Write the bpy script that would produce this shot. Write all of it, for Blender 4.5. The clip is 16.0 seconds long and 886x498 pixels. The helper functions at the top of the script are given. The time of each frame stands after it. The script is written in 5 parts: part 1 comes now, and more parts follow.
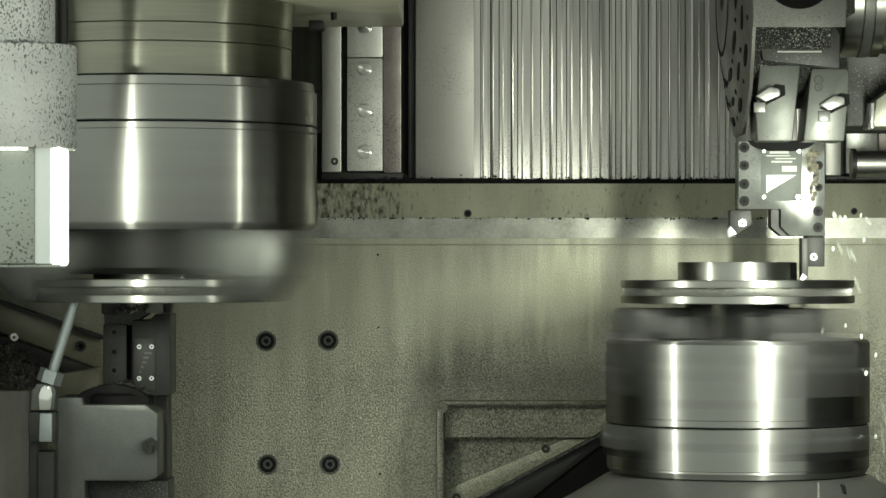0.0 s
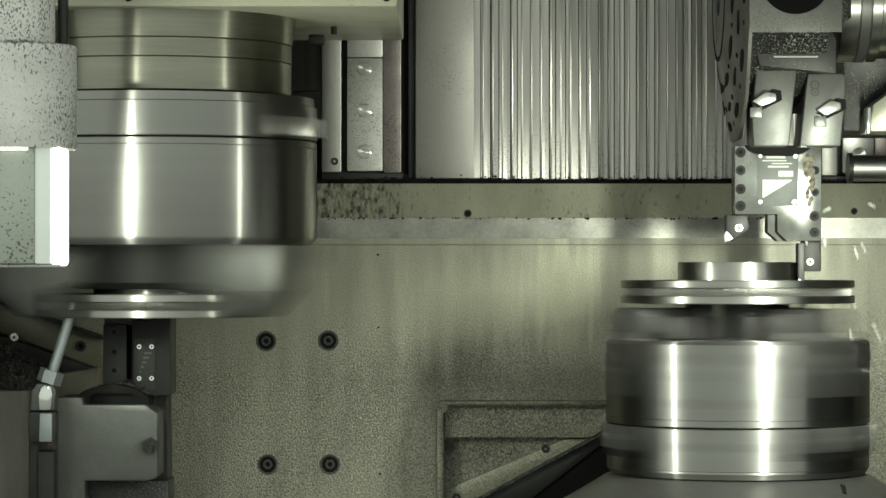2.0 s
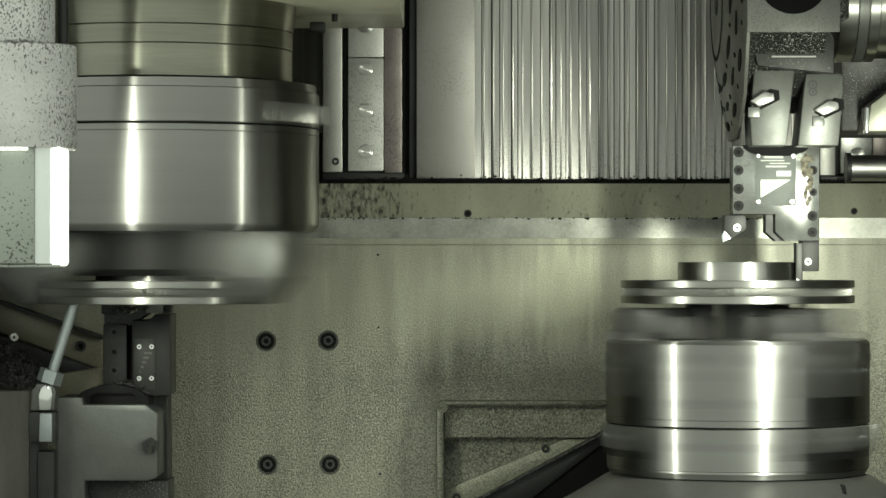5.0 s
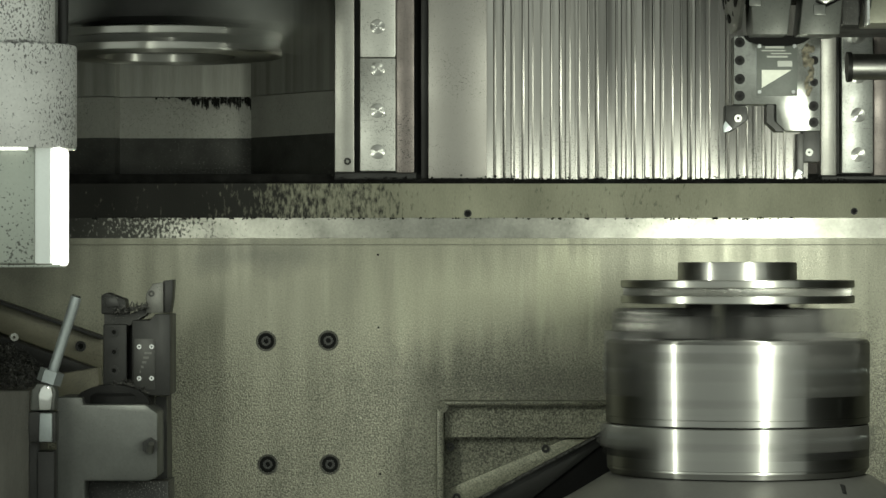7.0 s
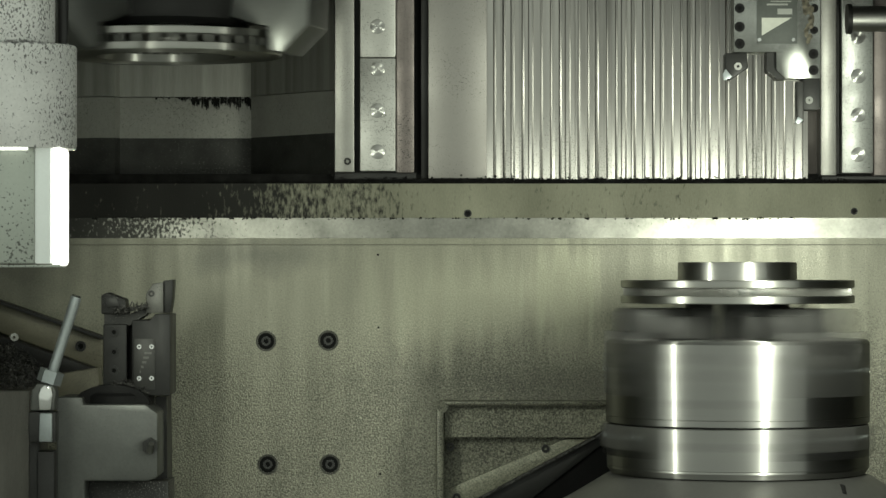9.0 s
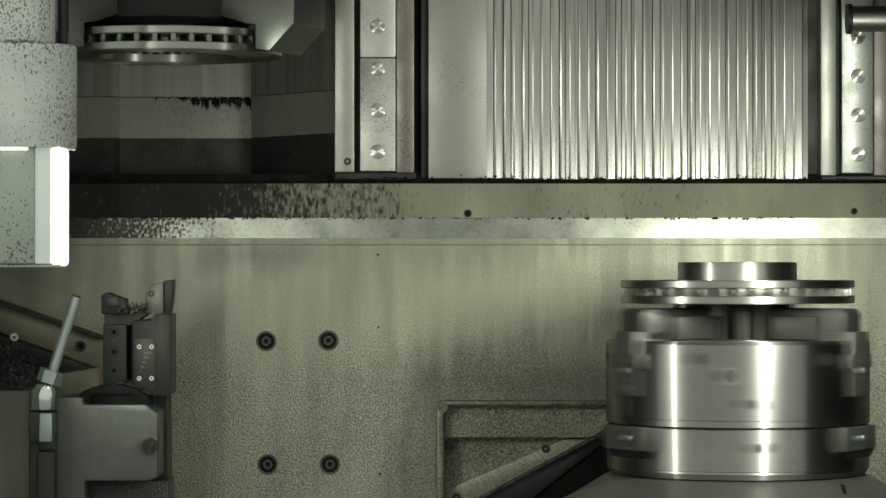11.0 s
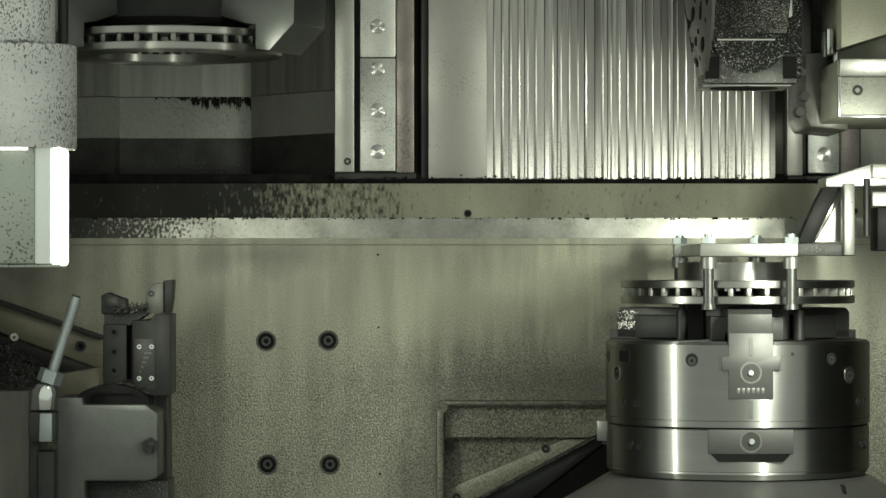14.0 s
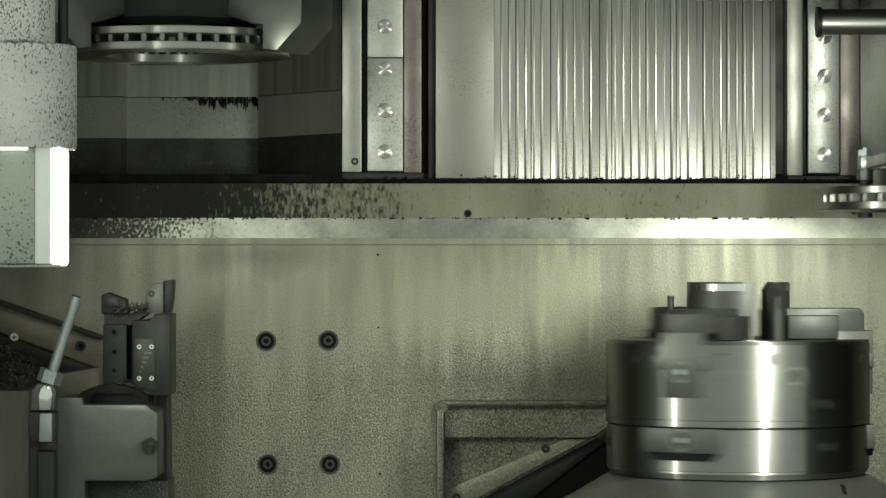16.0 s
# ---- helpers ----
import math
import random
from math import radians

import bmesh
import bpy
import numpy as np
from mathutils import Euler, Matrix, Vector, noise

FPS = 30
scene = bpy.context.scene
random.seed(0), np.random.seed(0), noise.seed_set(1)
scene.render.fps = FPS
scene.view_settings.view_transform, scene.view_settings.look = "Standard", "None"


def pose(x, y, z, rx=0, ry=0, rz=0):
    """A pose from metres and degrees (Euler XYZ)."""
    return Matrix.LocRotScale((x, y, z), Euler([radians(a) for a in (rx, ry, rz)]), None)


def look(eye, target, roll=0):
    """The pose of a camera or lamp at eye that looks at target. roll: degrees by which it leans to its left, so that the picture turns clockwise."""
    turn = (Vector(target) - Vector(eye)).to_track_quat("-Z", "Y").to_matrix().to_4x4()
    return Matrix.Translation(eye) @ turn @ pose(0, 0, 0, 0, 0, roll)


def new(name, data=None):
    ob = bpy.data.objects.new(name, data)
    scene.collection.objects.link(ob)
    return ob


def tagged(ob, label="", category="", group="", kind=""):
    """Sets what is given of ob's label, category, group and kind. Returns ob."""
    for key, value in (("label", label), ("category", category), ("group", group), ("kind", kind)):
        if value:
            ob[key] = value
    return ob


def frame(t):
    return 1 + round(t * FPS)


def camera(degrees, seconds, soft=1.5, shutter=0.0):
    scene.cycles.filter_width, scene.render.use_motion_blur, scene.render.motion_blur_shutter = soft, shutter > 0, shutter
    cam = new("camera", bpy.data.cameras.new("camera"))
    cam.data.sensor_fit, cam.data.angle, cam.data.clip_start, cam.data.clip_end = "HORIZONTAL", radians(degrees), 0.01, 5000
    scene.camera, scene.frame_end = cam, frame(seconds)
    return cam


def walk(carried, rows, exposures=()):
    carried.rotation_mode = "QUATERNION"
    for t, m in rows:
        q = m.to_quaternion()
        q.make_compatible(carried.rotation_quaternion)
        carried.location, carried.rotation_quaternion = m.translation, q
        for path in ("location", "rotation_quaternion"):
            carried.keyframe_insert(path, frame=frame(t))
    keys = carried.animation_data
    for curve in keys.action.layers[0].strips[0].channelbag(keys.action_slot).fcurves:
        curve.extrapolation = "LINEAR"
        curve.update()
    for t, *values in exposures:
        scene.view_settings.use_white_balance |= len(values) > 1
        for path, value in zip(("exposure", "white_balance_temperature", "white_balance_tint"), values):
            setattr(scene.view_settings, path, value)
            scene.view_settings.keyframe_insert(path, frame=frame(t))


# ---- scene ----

# ---- camera, fixed on a stand in front of the open machine door ----
cam = camera(16.83, 16.0, soft=1.5, shutter=0.6)
CAM = pose(0, -3.86, 1.45, 90.3676, 0, 0)
walk(cam, [(0.0, CAM), (16.0, CAM)], exposures=[(0.0, 0.18, 6500, 10), (4.2, 0.18, 6500, 10), (6.4, 0.06, 6500, 10), (7.2, -0.08, 6500, 10), (9.2, -0.14, 6500, 10), (11.4, -0.11, 6500, 10), (14.8, -0.11, 6500, 10), (15.4, -0.08, 6500, 10), (16.0, -0.08, 6500, 10)])

# ---- light: dim workshop daylight through the open front, two tube lamps ----
world = bpy.data.worlds.new("workshop_light")
scene.world = world
world.use_nodes = True
world.node_tree.nodes["Background"].inputs[0].default_value = (0.92, 1.0, 0.86, 1)
world.node_tree.nodes["Background"].inputs[1].default_value = 0.82


def area_lamp(name, eye, target, sx, sz, watts, spread=110, colour=(0.94, 1.0, 0.82)):
    lamp = bpy.data.lights.new(name, "AREA")
    lamp.shape, lamp.size, lamp.size_y, lamp.energy, lamp.color = "RECTANGLE", sx, sz, watts, colour
    lamp.spread = radians(spread)
    ob = new(name, lamp)
    ob.matrix_world = look(eye, target)
    return ob


area_lamp("tube_light_left", (-0.432, -0.505, 1.52), (0.48, 0.08, 1.30), 0.040, 0.15, 1.9, 130)
area_lamp("tube_light_right", (0.520, -0.490, 1.52), (0.22, 0.40, 1.16), 0.022, 0.15, 2.6, 124)

# ---- materials ----
MATS = {}


def mat(name, col, rough=0.4, metal=0.0, vary=0.12, scale=8.0, bump=0.1, fine=300.0, speck=0.0,
        speck_scale=700.0, speck_col=(0.02, 0.02, 0.018), stretch=(1, 1, 1), aniso=0.0, low=None, glow=0.0, alt=None, smax=0.8, own=False, sdetail=1.5, sstretch=1.0, ssoft=0.09, spec=0.5):
    """A procedural surface: colour variation at two scales, specks of swarf, streaks and fine relief."""
    if name in MATS:
        return MATS[name]
    m = bpy.data.materials.new(name)
    m.use_nodes = True
    nt = m.node_tree
    n, lk = nt.nodes, nt.links
    b = n["Principled BSDF"]
    tc = n.new("ShaderNodeTexCoord")
    mp = n.new("ShaderNodeMapping")
    mp.inputs["Scale"].default_value = stretch
    coord = tc.outputs["Object"]
    if own:
        # alike pieces do not repeat the same stains
        oi = n.new("ShaderNodeObjectInfo")
        vm = n.new("ShaderNodeVectorMath")
        vm.operation = "MULTIPLY_ADD"
        vm.inputs[1].default_value = (9.0, 5.0, 0.0)
        lk.new(oi.outputs["Random"], vm.inputs[0])
        lk.new(coord, vm.inputs[2])
        coord = vm.outputs[0]
    lk.new(coord, mp.inputs[0])
    big = n.new("ShaderNodeTexNoise")
    big.inputs["Scale"].default_value, big.inputs["Detail"].default_value = scale, 6
    lk.new(mp.outputs[0], big.inputs["Vector"])
    small = n.new("ShaderNodeTexNoise")
    small.inputs["Scale"].default_value, small.inputs["Detail"].default_value = fine, 3
    lk.new(mp.outputs[0], small.inputs["Vector"])
    ramp = n.new("ShaderNodeMapRange")
    ramp.inputs[1].default_value, ramp.inputs[2].default_value = 0.3, 0.7
    lk.new(big.outputs[0], ramp.inputs[0])
    mix = n.new("ShaderNodeMix")
    mix.data_type = "RGBA"
    other = alt or tuple(c * (1 - 2.2 * vary) for c in col)
    mix.inputs[6].default_value = (*col, 1)
    mix.inputs[7].default_value = (*other, 1)
    lk.new(ramp.outputs[0], mix.inputs[0])
    mix2 = n.new("ShaderNodeMix")
    mix2.data_type, mix2.blend_type = "RGBA", "MULTIPLY"
    mix2.inputs[0].default_value = 0.5
    r2 = n.new("ShaderNodeMapRange")
    r2.inputs[1].default_value, r2.inputs[2].default_value = 0.3, 0.7
    r2.inputs[3].default_value, r2.inputs[4].default_value = 1 - vary, 1 + vary
    lk.new(small.outputs[0], r2.inputs[0])
    lk.new(mix.outputs[2], mix2.inputs[6])
    lk.new(r2.outputs[0], mix2.inputs[7])
    out = mix2.outputs[2]
    if speck > 0:
        vo = n.new("ShaderNodeTexNoise")
        vo.inputs["Scale"].default_value, vo.inputs["Detail"].default_value = speck_scale, sdetail
        sm = n.new("ShaderNodeMapping")
        sm.inputs["Scale"].default_value = (1, 1, sstretch)
        lk.new(coord, sm.inputs[0])
        lk.new(sm.outputs[0], vo.inputs["Vector"])
        patch = n.new("ShaderNodeTexNoise")
        patch.inputs["Scale"].default_value, patch.inputs["Detail"].default_value = 7.0, 3
        lk.new(coord, patch.inputs["Vector"])
        add = n.new("ShaderNodeMath")
        add.operation = "MULTIPLY_ADD"
        add.inputs[1].default_value = 0.45
        lk.new(patch.outputs[0], add.inputs[0])
        lk.new(vo.outputs[0], add.inputs[2])
        last = add.outputs[0]
        if low:
            # splashes of swarf and soot thin out from one end to the other
            sx = n.new("ShaderNodeSeparateXYZ")
            lk.new(tc.outputs["Object"], sx.inputs[0])
            lr = n.new("ShaderNodeMapRange")
            lr.inputs[1].default_value, lr.inputs[2].default_value = low[0], low[1]
            lr.inputs[3].default_value, lr.inputs[4].default_value = low[2], low[3]
            lk.new(sx.outputs[low[4]], lr.inputs[0])
            a2 = n.new("ShaderNodeMath")
            lk.new(last, a2.inputs[0])
            lk.new(lr.outputs[0], a2.inputs[1])
            last = a2.outputs[0]
        sr = n.new("ShaderNodeMapRange")
        sr.inputs[1].default_value, sr.inputs[2].default_value = 0.97 - speck, 0.97 + ssoft - speck
        sr.inputs[4].default_value = smax
        lk.new(last, sr.inputs[0])
        mix3 = n.new("ShaderNodeMix")
        mix3.data_type = "RGBA"
        mix3.inputs[7].default_value = (*speck_col, 1)
        lk.new(sr.outputs[0], mix3.inputs[0])
        lk.new(out, mix3.inputs[6])
        out = mix3.outputs[2]
    lk.new(out, b.inputs["Base Color"])
    rr = n.new("ShaderNodeMapRange")
    rr.inputs[1].default_value, rr.inputs[2].default_value = 0.3, 0.7
    rr.inputs[3].default_value, rr.inputs[4].default_value = rough * 0.85, min(1.0, rough * 1.2)
    lk.new(big.outputs[0], rr.inputs[0])
    lk.new(rr.outputs[0], b.inputs["Roughness"])
    b.inputs["Metallic"].default_value = metal
    b.inputs["Specular IOR Level"].default_value = spec
    if aniso:
        b.inputs["Anisotropic"].default_value = aniso
        tg = n.new("ShaderNodeTangent")
        tg.direction_type, tg.axis = "RADIAL", "Z"
        lk.new(tg.outputs[0], b.inputs["Tangent"])
        b.inputs["Anisotropic Rotation"].default_value = 0.25
    if bump:
        bp = n.new("ShaderNodeBump")
        bp.inputs["Strength"].default_value, bp.inputs["Distance"].default_value = bump, 0.001
        lk.new(small.outputs[0], bp.inputs["Height"])
        lk.new(bp.outputs[0], b.inputs["Normal"])
    if glow:
        b.inputs["Emission Color"].default_value = (0.97, 1.0, 0.86, 1)
        b.inputs["Emission Strength"].default_value = glow
    MATS[name] = m
    return m


def turned(name, col, rough, aniso, soft=0.5, axis="Z", vary=0.05, fine=60, stretch=(0.3, 0.3, 6)):
    """Lathe-turned metal: fine rings round the axis draw each lamp out into a narrow upright streak."""
    m = mat(name, col, rough, 1.0, vary, 6, 0.0, fine, stretch=stretch)
    n, lk = m.node_tree.nodes, m.node_tree.links
    b = n["Principled BSDF"]
    tg = n.new("ShaderNodeTangent")
    tg.direction_type, tg.axis = "RADIAL", axis
    both = n.new("ShaderNodeMixShader")
    both.inputs[0].default_value = soft
    for i, (ro, an) in enumerate(((rough, aniso), (0.40, 0.50))):
        g = n.new("ShaderNodeBsdfAnisotropic")
        g.inputs["Roughness"].default_value, g.inputs["Anisotropy"].default_value = ro, an
        lk.new(tg.outputs[0], g.inputs["Tangent"])
        lk.new(b.inputs["Base Color"].links[0].from_socket, g.inputs["Color"])
        lk.new(g.outputs[0], both.inputs[1 + i])
    lk.new(both.outputs[0], n["Material Output"].inputs["Surface"])
    n.remove(b)
    return m


def sheen(m, rough, aniso, share):
    """A smooth oily film over the surface: a tight reflection with no long tail, drawn out sideways by upright brush marks."""
    n, lk = m.node_tree.nodes, m.node_tree.links
    b = n["Principled BSDF"]
    g = n.new("ShaderNodeBsdfAnisotropic")
    g.distribution = "BECKMANN"
    g.inputs["Roughness"].default_value, g.inputs["Anisotropy"].default_value = rough, aniso
    up = n.new("ShaderNodeCombineXYZ")
    up.inputs[2].default_value = 1.0
    lk.new(up.outputs[0], g.inputs["Tangent"])
    lk.new(b.inputs["Base Color"].links[0].from_socket, g.inputs["Color"])
    mx = n.new("ShaderNodeMixShader")
    mx.inputs[0].default_value = share
    lk.new(b.outputs[0], mx.inputs[1])
    lk.new(g.outputs[0], mx.inputs[2])
    lk.new(mx.outputs[0], n["Material Output"].inputs["Surface"])
    return m


def grain(m, z_top, z_low, scale, low, high, depth):
    """Fine chips and droplets stuck to the paint, denser below z_low than above z_top: light and dark grains with relief."""
    n, lk = m.node_tree.nodes, m.node_tree.links
    b = n["Principled BSDF"]
    tc = n.new("ShaderNodeTexCoord")
    sx = n.new("ShaderNodeSeparateXYZ")
    lk.new(tc.outputs["Object"], sx.inputs[0])
    big = n.new("ShaderNodeTexNoise")
    big.inputs["Scale"].default_value, big.inputs["Detail"].default_value = 9.0, 3
    lk.new(tc.outputs["Object"], big.inputs["Vector"])
    wob = n.new("ShaderNodeMath")
    wob.operation = "MULTIPLY_ADD"
    wob.inputs[1].default_value = 0.12
    lk.new(big.outputs[0], wob.inputs[0])
    lk.new(sx.outputs[2], wob.inputs[2])
    mask = n.new("ShaderNodeMapRange")
    mask.inputs[1].default_value, mask.inputs[2].default_value = z_top + 0.06, z_low + 0.06
    mask.inputs[3].default_value = 0.25
    lk.new(wob.outputs[0], mask.inputs[0])
    no = n.new("ShaderNodeTexNoise")
    no.inputs["Scale"].default_value, no.inputs["Detail"].default_value = scale, 3.0
    lk.new(tc.outputs["Object"], no.inputs["Vector"])
    mr = n.new("ShaderNodeMapRange")
    mr.inputs[1].default_value, mr.inputs[2].default_value = 0.36, 0.64
    mr.inputs[3].default_value, mr.inputs[4].default_value = low, high
    lk.new(no.outputs[0], mr.inputs[0])
    mx = n.new("ShaderNodeMix")
    mx.data_type, mx.blend_type = "RGBA", "MULTIPLY"
    lk.new(mask.outputs[0], mx.inputs[0])
    lk.new(b.inputs["Base Color"].links[0].from_socket, mx.inputs[6])
    lk.new(mr.outputs[0], mx.inputs[7])
    lk.new(mx.outputs[2], b.inputs["Base Color"])
    hm = n.new("ShaderNodeMath")
    hm.operation = "MULTIPLY"
    lk.new(no.outputs[0], hm.inputs[0])
    lk.new(mask.outputs[0], hm.inputs[1])
    bp = n.new("ShaderNodeBump")
    bp.inputs["Strength"].default_value, bp.inputs["Distance"].default_value = 0.8, depth
    lk.new(hm.outputs[0], bp.inputs["Height"])
    lk.new(bp.outputs[0], b.inputs["Normal"])
    return m


def stains_and_shade(m, spots):
    """Splashes and runs with a shape of their own, and shade put into the colour: (x, z, half width, half height,
    colour, amount, noise scale, stretch z, edge).
    """
    n, lk = m.node_tree.nodes, m.node_tree.links
    b = n["Principled BSDF"]
    for x, z, rx, rz, col, amount, sc, sz, edge in spots:
        tc = n.new("ShaderNodeTexCoord")
        mp = n.new("ShaderNodeMapping")
        mp.inputs["Location"].default_value = (-x / rx, 0, -z / rz)
        mp.inputs["Scale"].default_value = (1 / rx, 0, 1 / rz)
        lk.new(tc.outputs["Object"], mp.inputs[0])
        ln = n.new("ShaderNodeVectorMath")
        ln.operation = "LENGTH"
        lk.new(mp.outputs[0], ln.inputs[0])
        m2 = n.new("ShaderNodeMapping")
        m2.inputs["Scale"].default_value = (1, 1, sz)
        lk.new(tc.outputs["Object"], m2.inputs[0])
        no = n.new("ShaderNodeTexNoise")
        no.inputs["Scale"].default_value, no.inputs["Detail"].default_value = sc, 5
        lk.new(m2.outputs[0], no.inputs["Vector"])
        sub = n.new("ShaderNodeMath")
        sub.operation = "MULTIPLY_ADD"
        sub.inputs[1].default_value = -0.8
        lk.new(ln.outputs["Value"], sub.inputs[0])
        lk.new(no.outputs[0], sub.inputs[2])
        mr = n.new("ShaderNodeMapRange")
        mr.inputs[1].default_value, mr.inputs[2].default_value = 0.0, edge
        mr.inputs[4].default_value = amount
        lk.new(sub.outputs[0], mr.inputs[0])
        mx = n.new("ShaderNodeMix")
        mx.data_type = "RGBA"
        mx.inputs[7].default_value = (*col, 1)
        lk.new(mr.outputs[0], mx.inputs[0])
        lk.new(b.inputs["Base Color"].links[0].from_socket, mx.inputs[6])
        lk.new(mx.outputs[2], b.inputs["Base Color"])
    return m


TURNED = turned("turned_steel", (0.35, 0.35, 0.337), 0.29, 0.80)
DISC = turned("machined_cast_iron", (0.47, 0.47, 0.445), 0.33, 0.72, soft=0.55)
COVER = turned("turned_screw_cover", (0.62, 0.62, 0.59), 0.30, 0.75, soft=0.3, axis="Y")
CAST = mat("raw_cast_iron", (0.30, 0.30, 0.28), 0.5, 0.9, 0.2, 60, 0.3, 500)
STEEL = mat("ground_steel", (0.55, 0.55, 0.52), 0.33, 1.0, 0.10, 12, 0.05, 250)
SIDE_BAR = mat("ground_side_bar", (0.42, 0.415, 0.39), 0.4, 0.85, 0.10, 12, 0.05, 250, speck=0.08)
RAIL = mat("pale_rail_steel", (0.60, 0.60, 0.57), 0.45, 0.5, 0.07, 14, 0.06, 300, speck=0.09)
STEEL_WORN = mat("worn_steel", (0.50, 0.51, 0.49), 0.38, 0.9, 0.14, 20, 0.12, 350, speck=0.14, speck_scale=650)
STEEL_DARK = mat("blackened_steel", (0.027, 0.027, 0.026), 0.5, 0.3, 0.2, 14, 0.15, 350)
STEEL_SOOT = mat("sooty_steel", (0.05, 0.05, 0.048), 0.5, 0.5, 0.2, 14, 0.25, 420, speck=0.12, speck_scale=600, speck_col=(0.4, 0.4, 0.37))
JAW = mat("hardened_jaw_steel", (0.055, 0.055, 0.053), 0.45, 0.5, 0.16, 16, 0.08, 300)
JAW_PLATE = mat("smooth_jaw_plate", (0.085, 0.085, 0.082), 0.5, 0.6, 0.08, 14, 0.05, 250)
JAW_LIGHT = mat("soft_jaw_steel", (0.17, 0.175, 0.165), 0.42, 0.7, 0.10, 12, 0.06, 300)
CHROME = mat("chromed_steel", (0.66, 0.67, 0.66), 0.16, 1.0, 0.05, 10, 0.02, 200)
ZINC = mat("zinc_plated_steel", (0.42, 0.46, 0.47), 0.45, 0.7, 0.10, 22, 0.06, 300)
HOLE = mat("dark_bore", (0.009, 0.009, 0.009), 0.7, 0.0, 0.1, spec=0.08)
RUBBER = mat("black_rubber", (0.01, 0.01, 0.01), 0.6, 0.0, 0.2, 20, 0.2, 300, spec=0.2)
WALL = mat("oily_grey_green_paint", (0.275, 0.273, 0.212), 0.38, 0.25, 0.10, 6.0, 0.7, 700, speck=0.22, speck_scale=640,
           speck_col=(0.06, 0.06, 0.048), low=(1.29, 1.41, 0.02, -0.20, 2), stretch=(7.0, 7.0, 0.6), smax=0.64)
# soot smudges by the recess with some shade in their colour, then pale runs
stains_and_shade(WALL, [(-0.02, 1.300, 0.20, 0.10, (0.055, 0.055, 0.045), 0.34, 30, 1, 0.5), (0.20, 1.285, 0.30, 0.08, (0.045, 0.045, 0.036), 0.5, 420, 1, 0.35),
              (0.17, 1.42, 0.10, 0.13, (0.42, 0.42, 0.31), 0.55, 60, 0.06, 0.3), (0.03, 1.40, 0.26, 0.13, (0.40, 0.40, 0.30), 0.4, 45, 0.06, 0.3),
              # shade under the ledge and at the wall's left end, painted as dark spots
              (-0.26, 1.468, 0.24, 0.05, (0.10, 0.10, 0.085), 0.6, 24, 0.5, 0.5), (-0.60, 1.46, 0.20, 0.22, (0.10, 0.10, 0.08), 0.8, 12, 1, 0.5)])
grain(WALL, 1.40, 1.28, 400, 0.62, 1.36, 0.0016)
WALL_UP = mat("splashed_grey_green_paint", (0.26, 0.26, 0.195), 0.6, 0.0, 0.16, 14.0, 0.3, 500, speck=0.15, speck_scale=230, sdetail=6, sstretch=0.4, ssoft=0.26, spec=0.2, low=(-0.38, -0.02, 0.50, -0.03, 0), smax=0.97, speck_col=(0.012, 0.012, 0.011), stretch=(1, 1, 0.4))
LEDGE = mat("bare_way_cover_steel", (0.25, 0.25, 0.225), 0.45, 0.8, 0.2, 20.0, 0.10, 240, speck=0.14, speck_scale=260, sdetail=6, sstretch=0.7, ssoft=0.16, low=(-0.54, -0.26, 0.46, -0.06, 0), smax=0.96)
sheen(LEDGE, 0.28, 0.30, 0.55)
PANEL = mat("carriage_panel_paint", (0.33, 0.33, 0.30), 0.45, 0.2, 0.12, 10, 0.1, 260, speck=0.12, stretch=(1, 1, 0.5))
PANEL_DARK = mat("soot_coated_panel", (0.045, 0.046, 0.041), 0.6, 0.1, 0.25, 18, 0.3, 300, speck=0.14, speck_scale=420, sdetail=5, smax=0.6, speck_col=(0.2, 0.2, 0.18))
BROWN = mat("oil_browned_steel", (0.24, 0.21, 0.20), 0.4, 0.6, 0.12, 25, 0.1, 260, speck=0.12)
LAMELLA = mat("stainless_lamella", (0.40, 0.39, 0.37), 0.5, 0.9, 0.06, 6, 0.03, 150, stretch=(40, 8, 0.6), speck=0.10, speck_scale=420, smax=0.45, speck_col=(0.1, 0.1, 0.09), low=(1.575, 1.74, 0.10, -0.15, 2), own=True)
LAMELLA_B = mat("dulled_stainless_lamella", (0.33, 0.322, 0.306), 0.52, 0.85, 0.08, 6, 0.03, 150, stretch=(40, 8, 0.6), speck=0.12, speck_scale=420, smax=0.5, speck_col=(0.1, 0.1, 0.09), low=(1.575, 1.74, 0.13, -0.15, 2), own=True)
sheen(LAMELLA, 0.31, 0.48, 0.74)
sheen(LAMELLA_B, 0.34, 0.48, 0.55)
SHEET = mat("matte_stainless_sheet", (0.315, 0.304, 0.288), 0.42, 0.75, 0.05, 5, 0.03, 300, speck=0.08)
SOOT_AND_SHADE = mat("black_soot_and_shade", (0.014, 0.014, 0.013), 0.8, 0.0, 0.3, 40, 0.3, 300, spec=0.15)
ENCL = mat("enclosure_paint", (0.20, 0.205, 0.185), 0.5, 0.1, 0.1, 4, 0.1, 260, speck=0.12)
ALU = stains_and_shade(mat("splashed_aluminium_tube", (0.80, 0.80, 0.78), 0.5, 0.1, 0.10, 15, 0.25, 260, speck=0.21, speck_scale=420, sdetail=4, sstretch=0.7),
             [(0.01, 0.246, 0.09, 0.006, (0.02, 0.02, 0.02), 0.8, 200, 1, 0.3)])
GLASS_LIT = mat("lit_lamp_glass", (0.85, 0.87, 0.8), 0.2, 0.0, 0.03, 10, 0.02, 100, glow=1.6)
LAMP_BACK = mat("lamp_back_plate", (0.42, 0.46, 0.41), 0.35, 0.2, 0.06, 10, 0.08, 260, speck=0.13, speck_scale=330, glow=0.02)
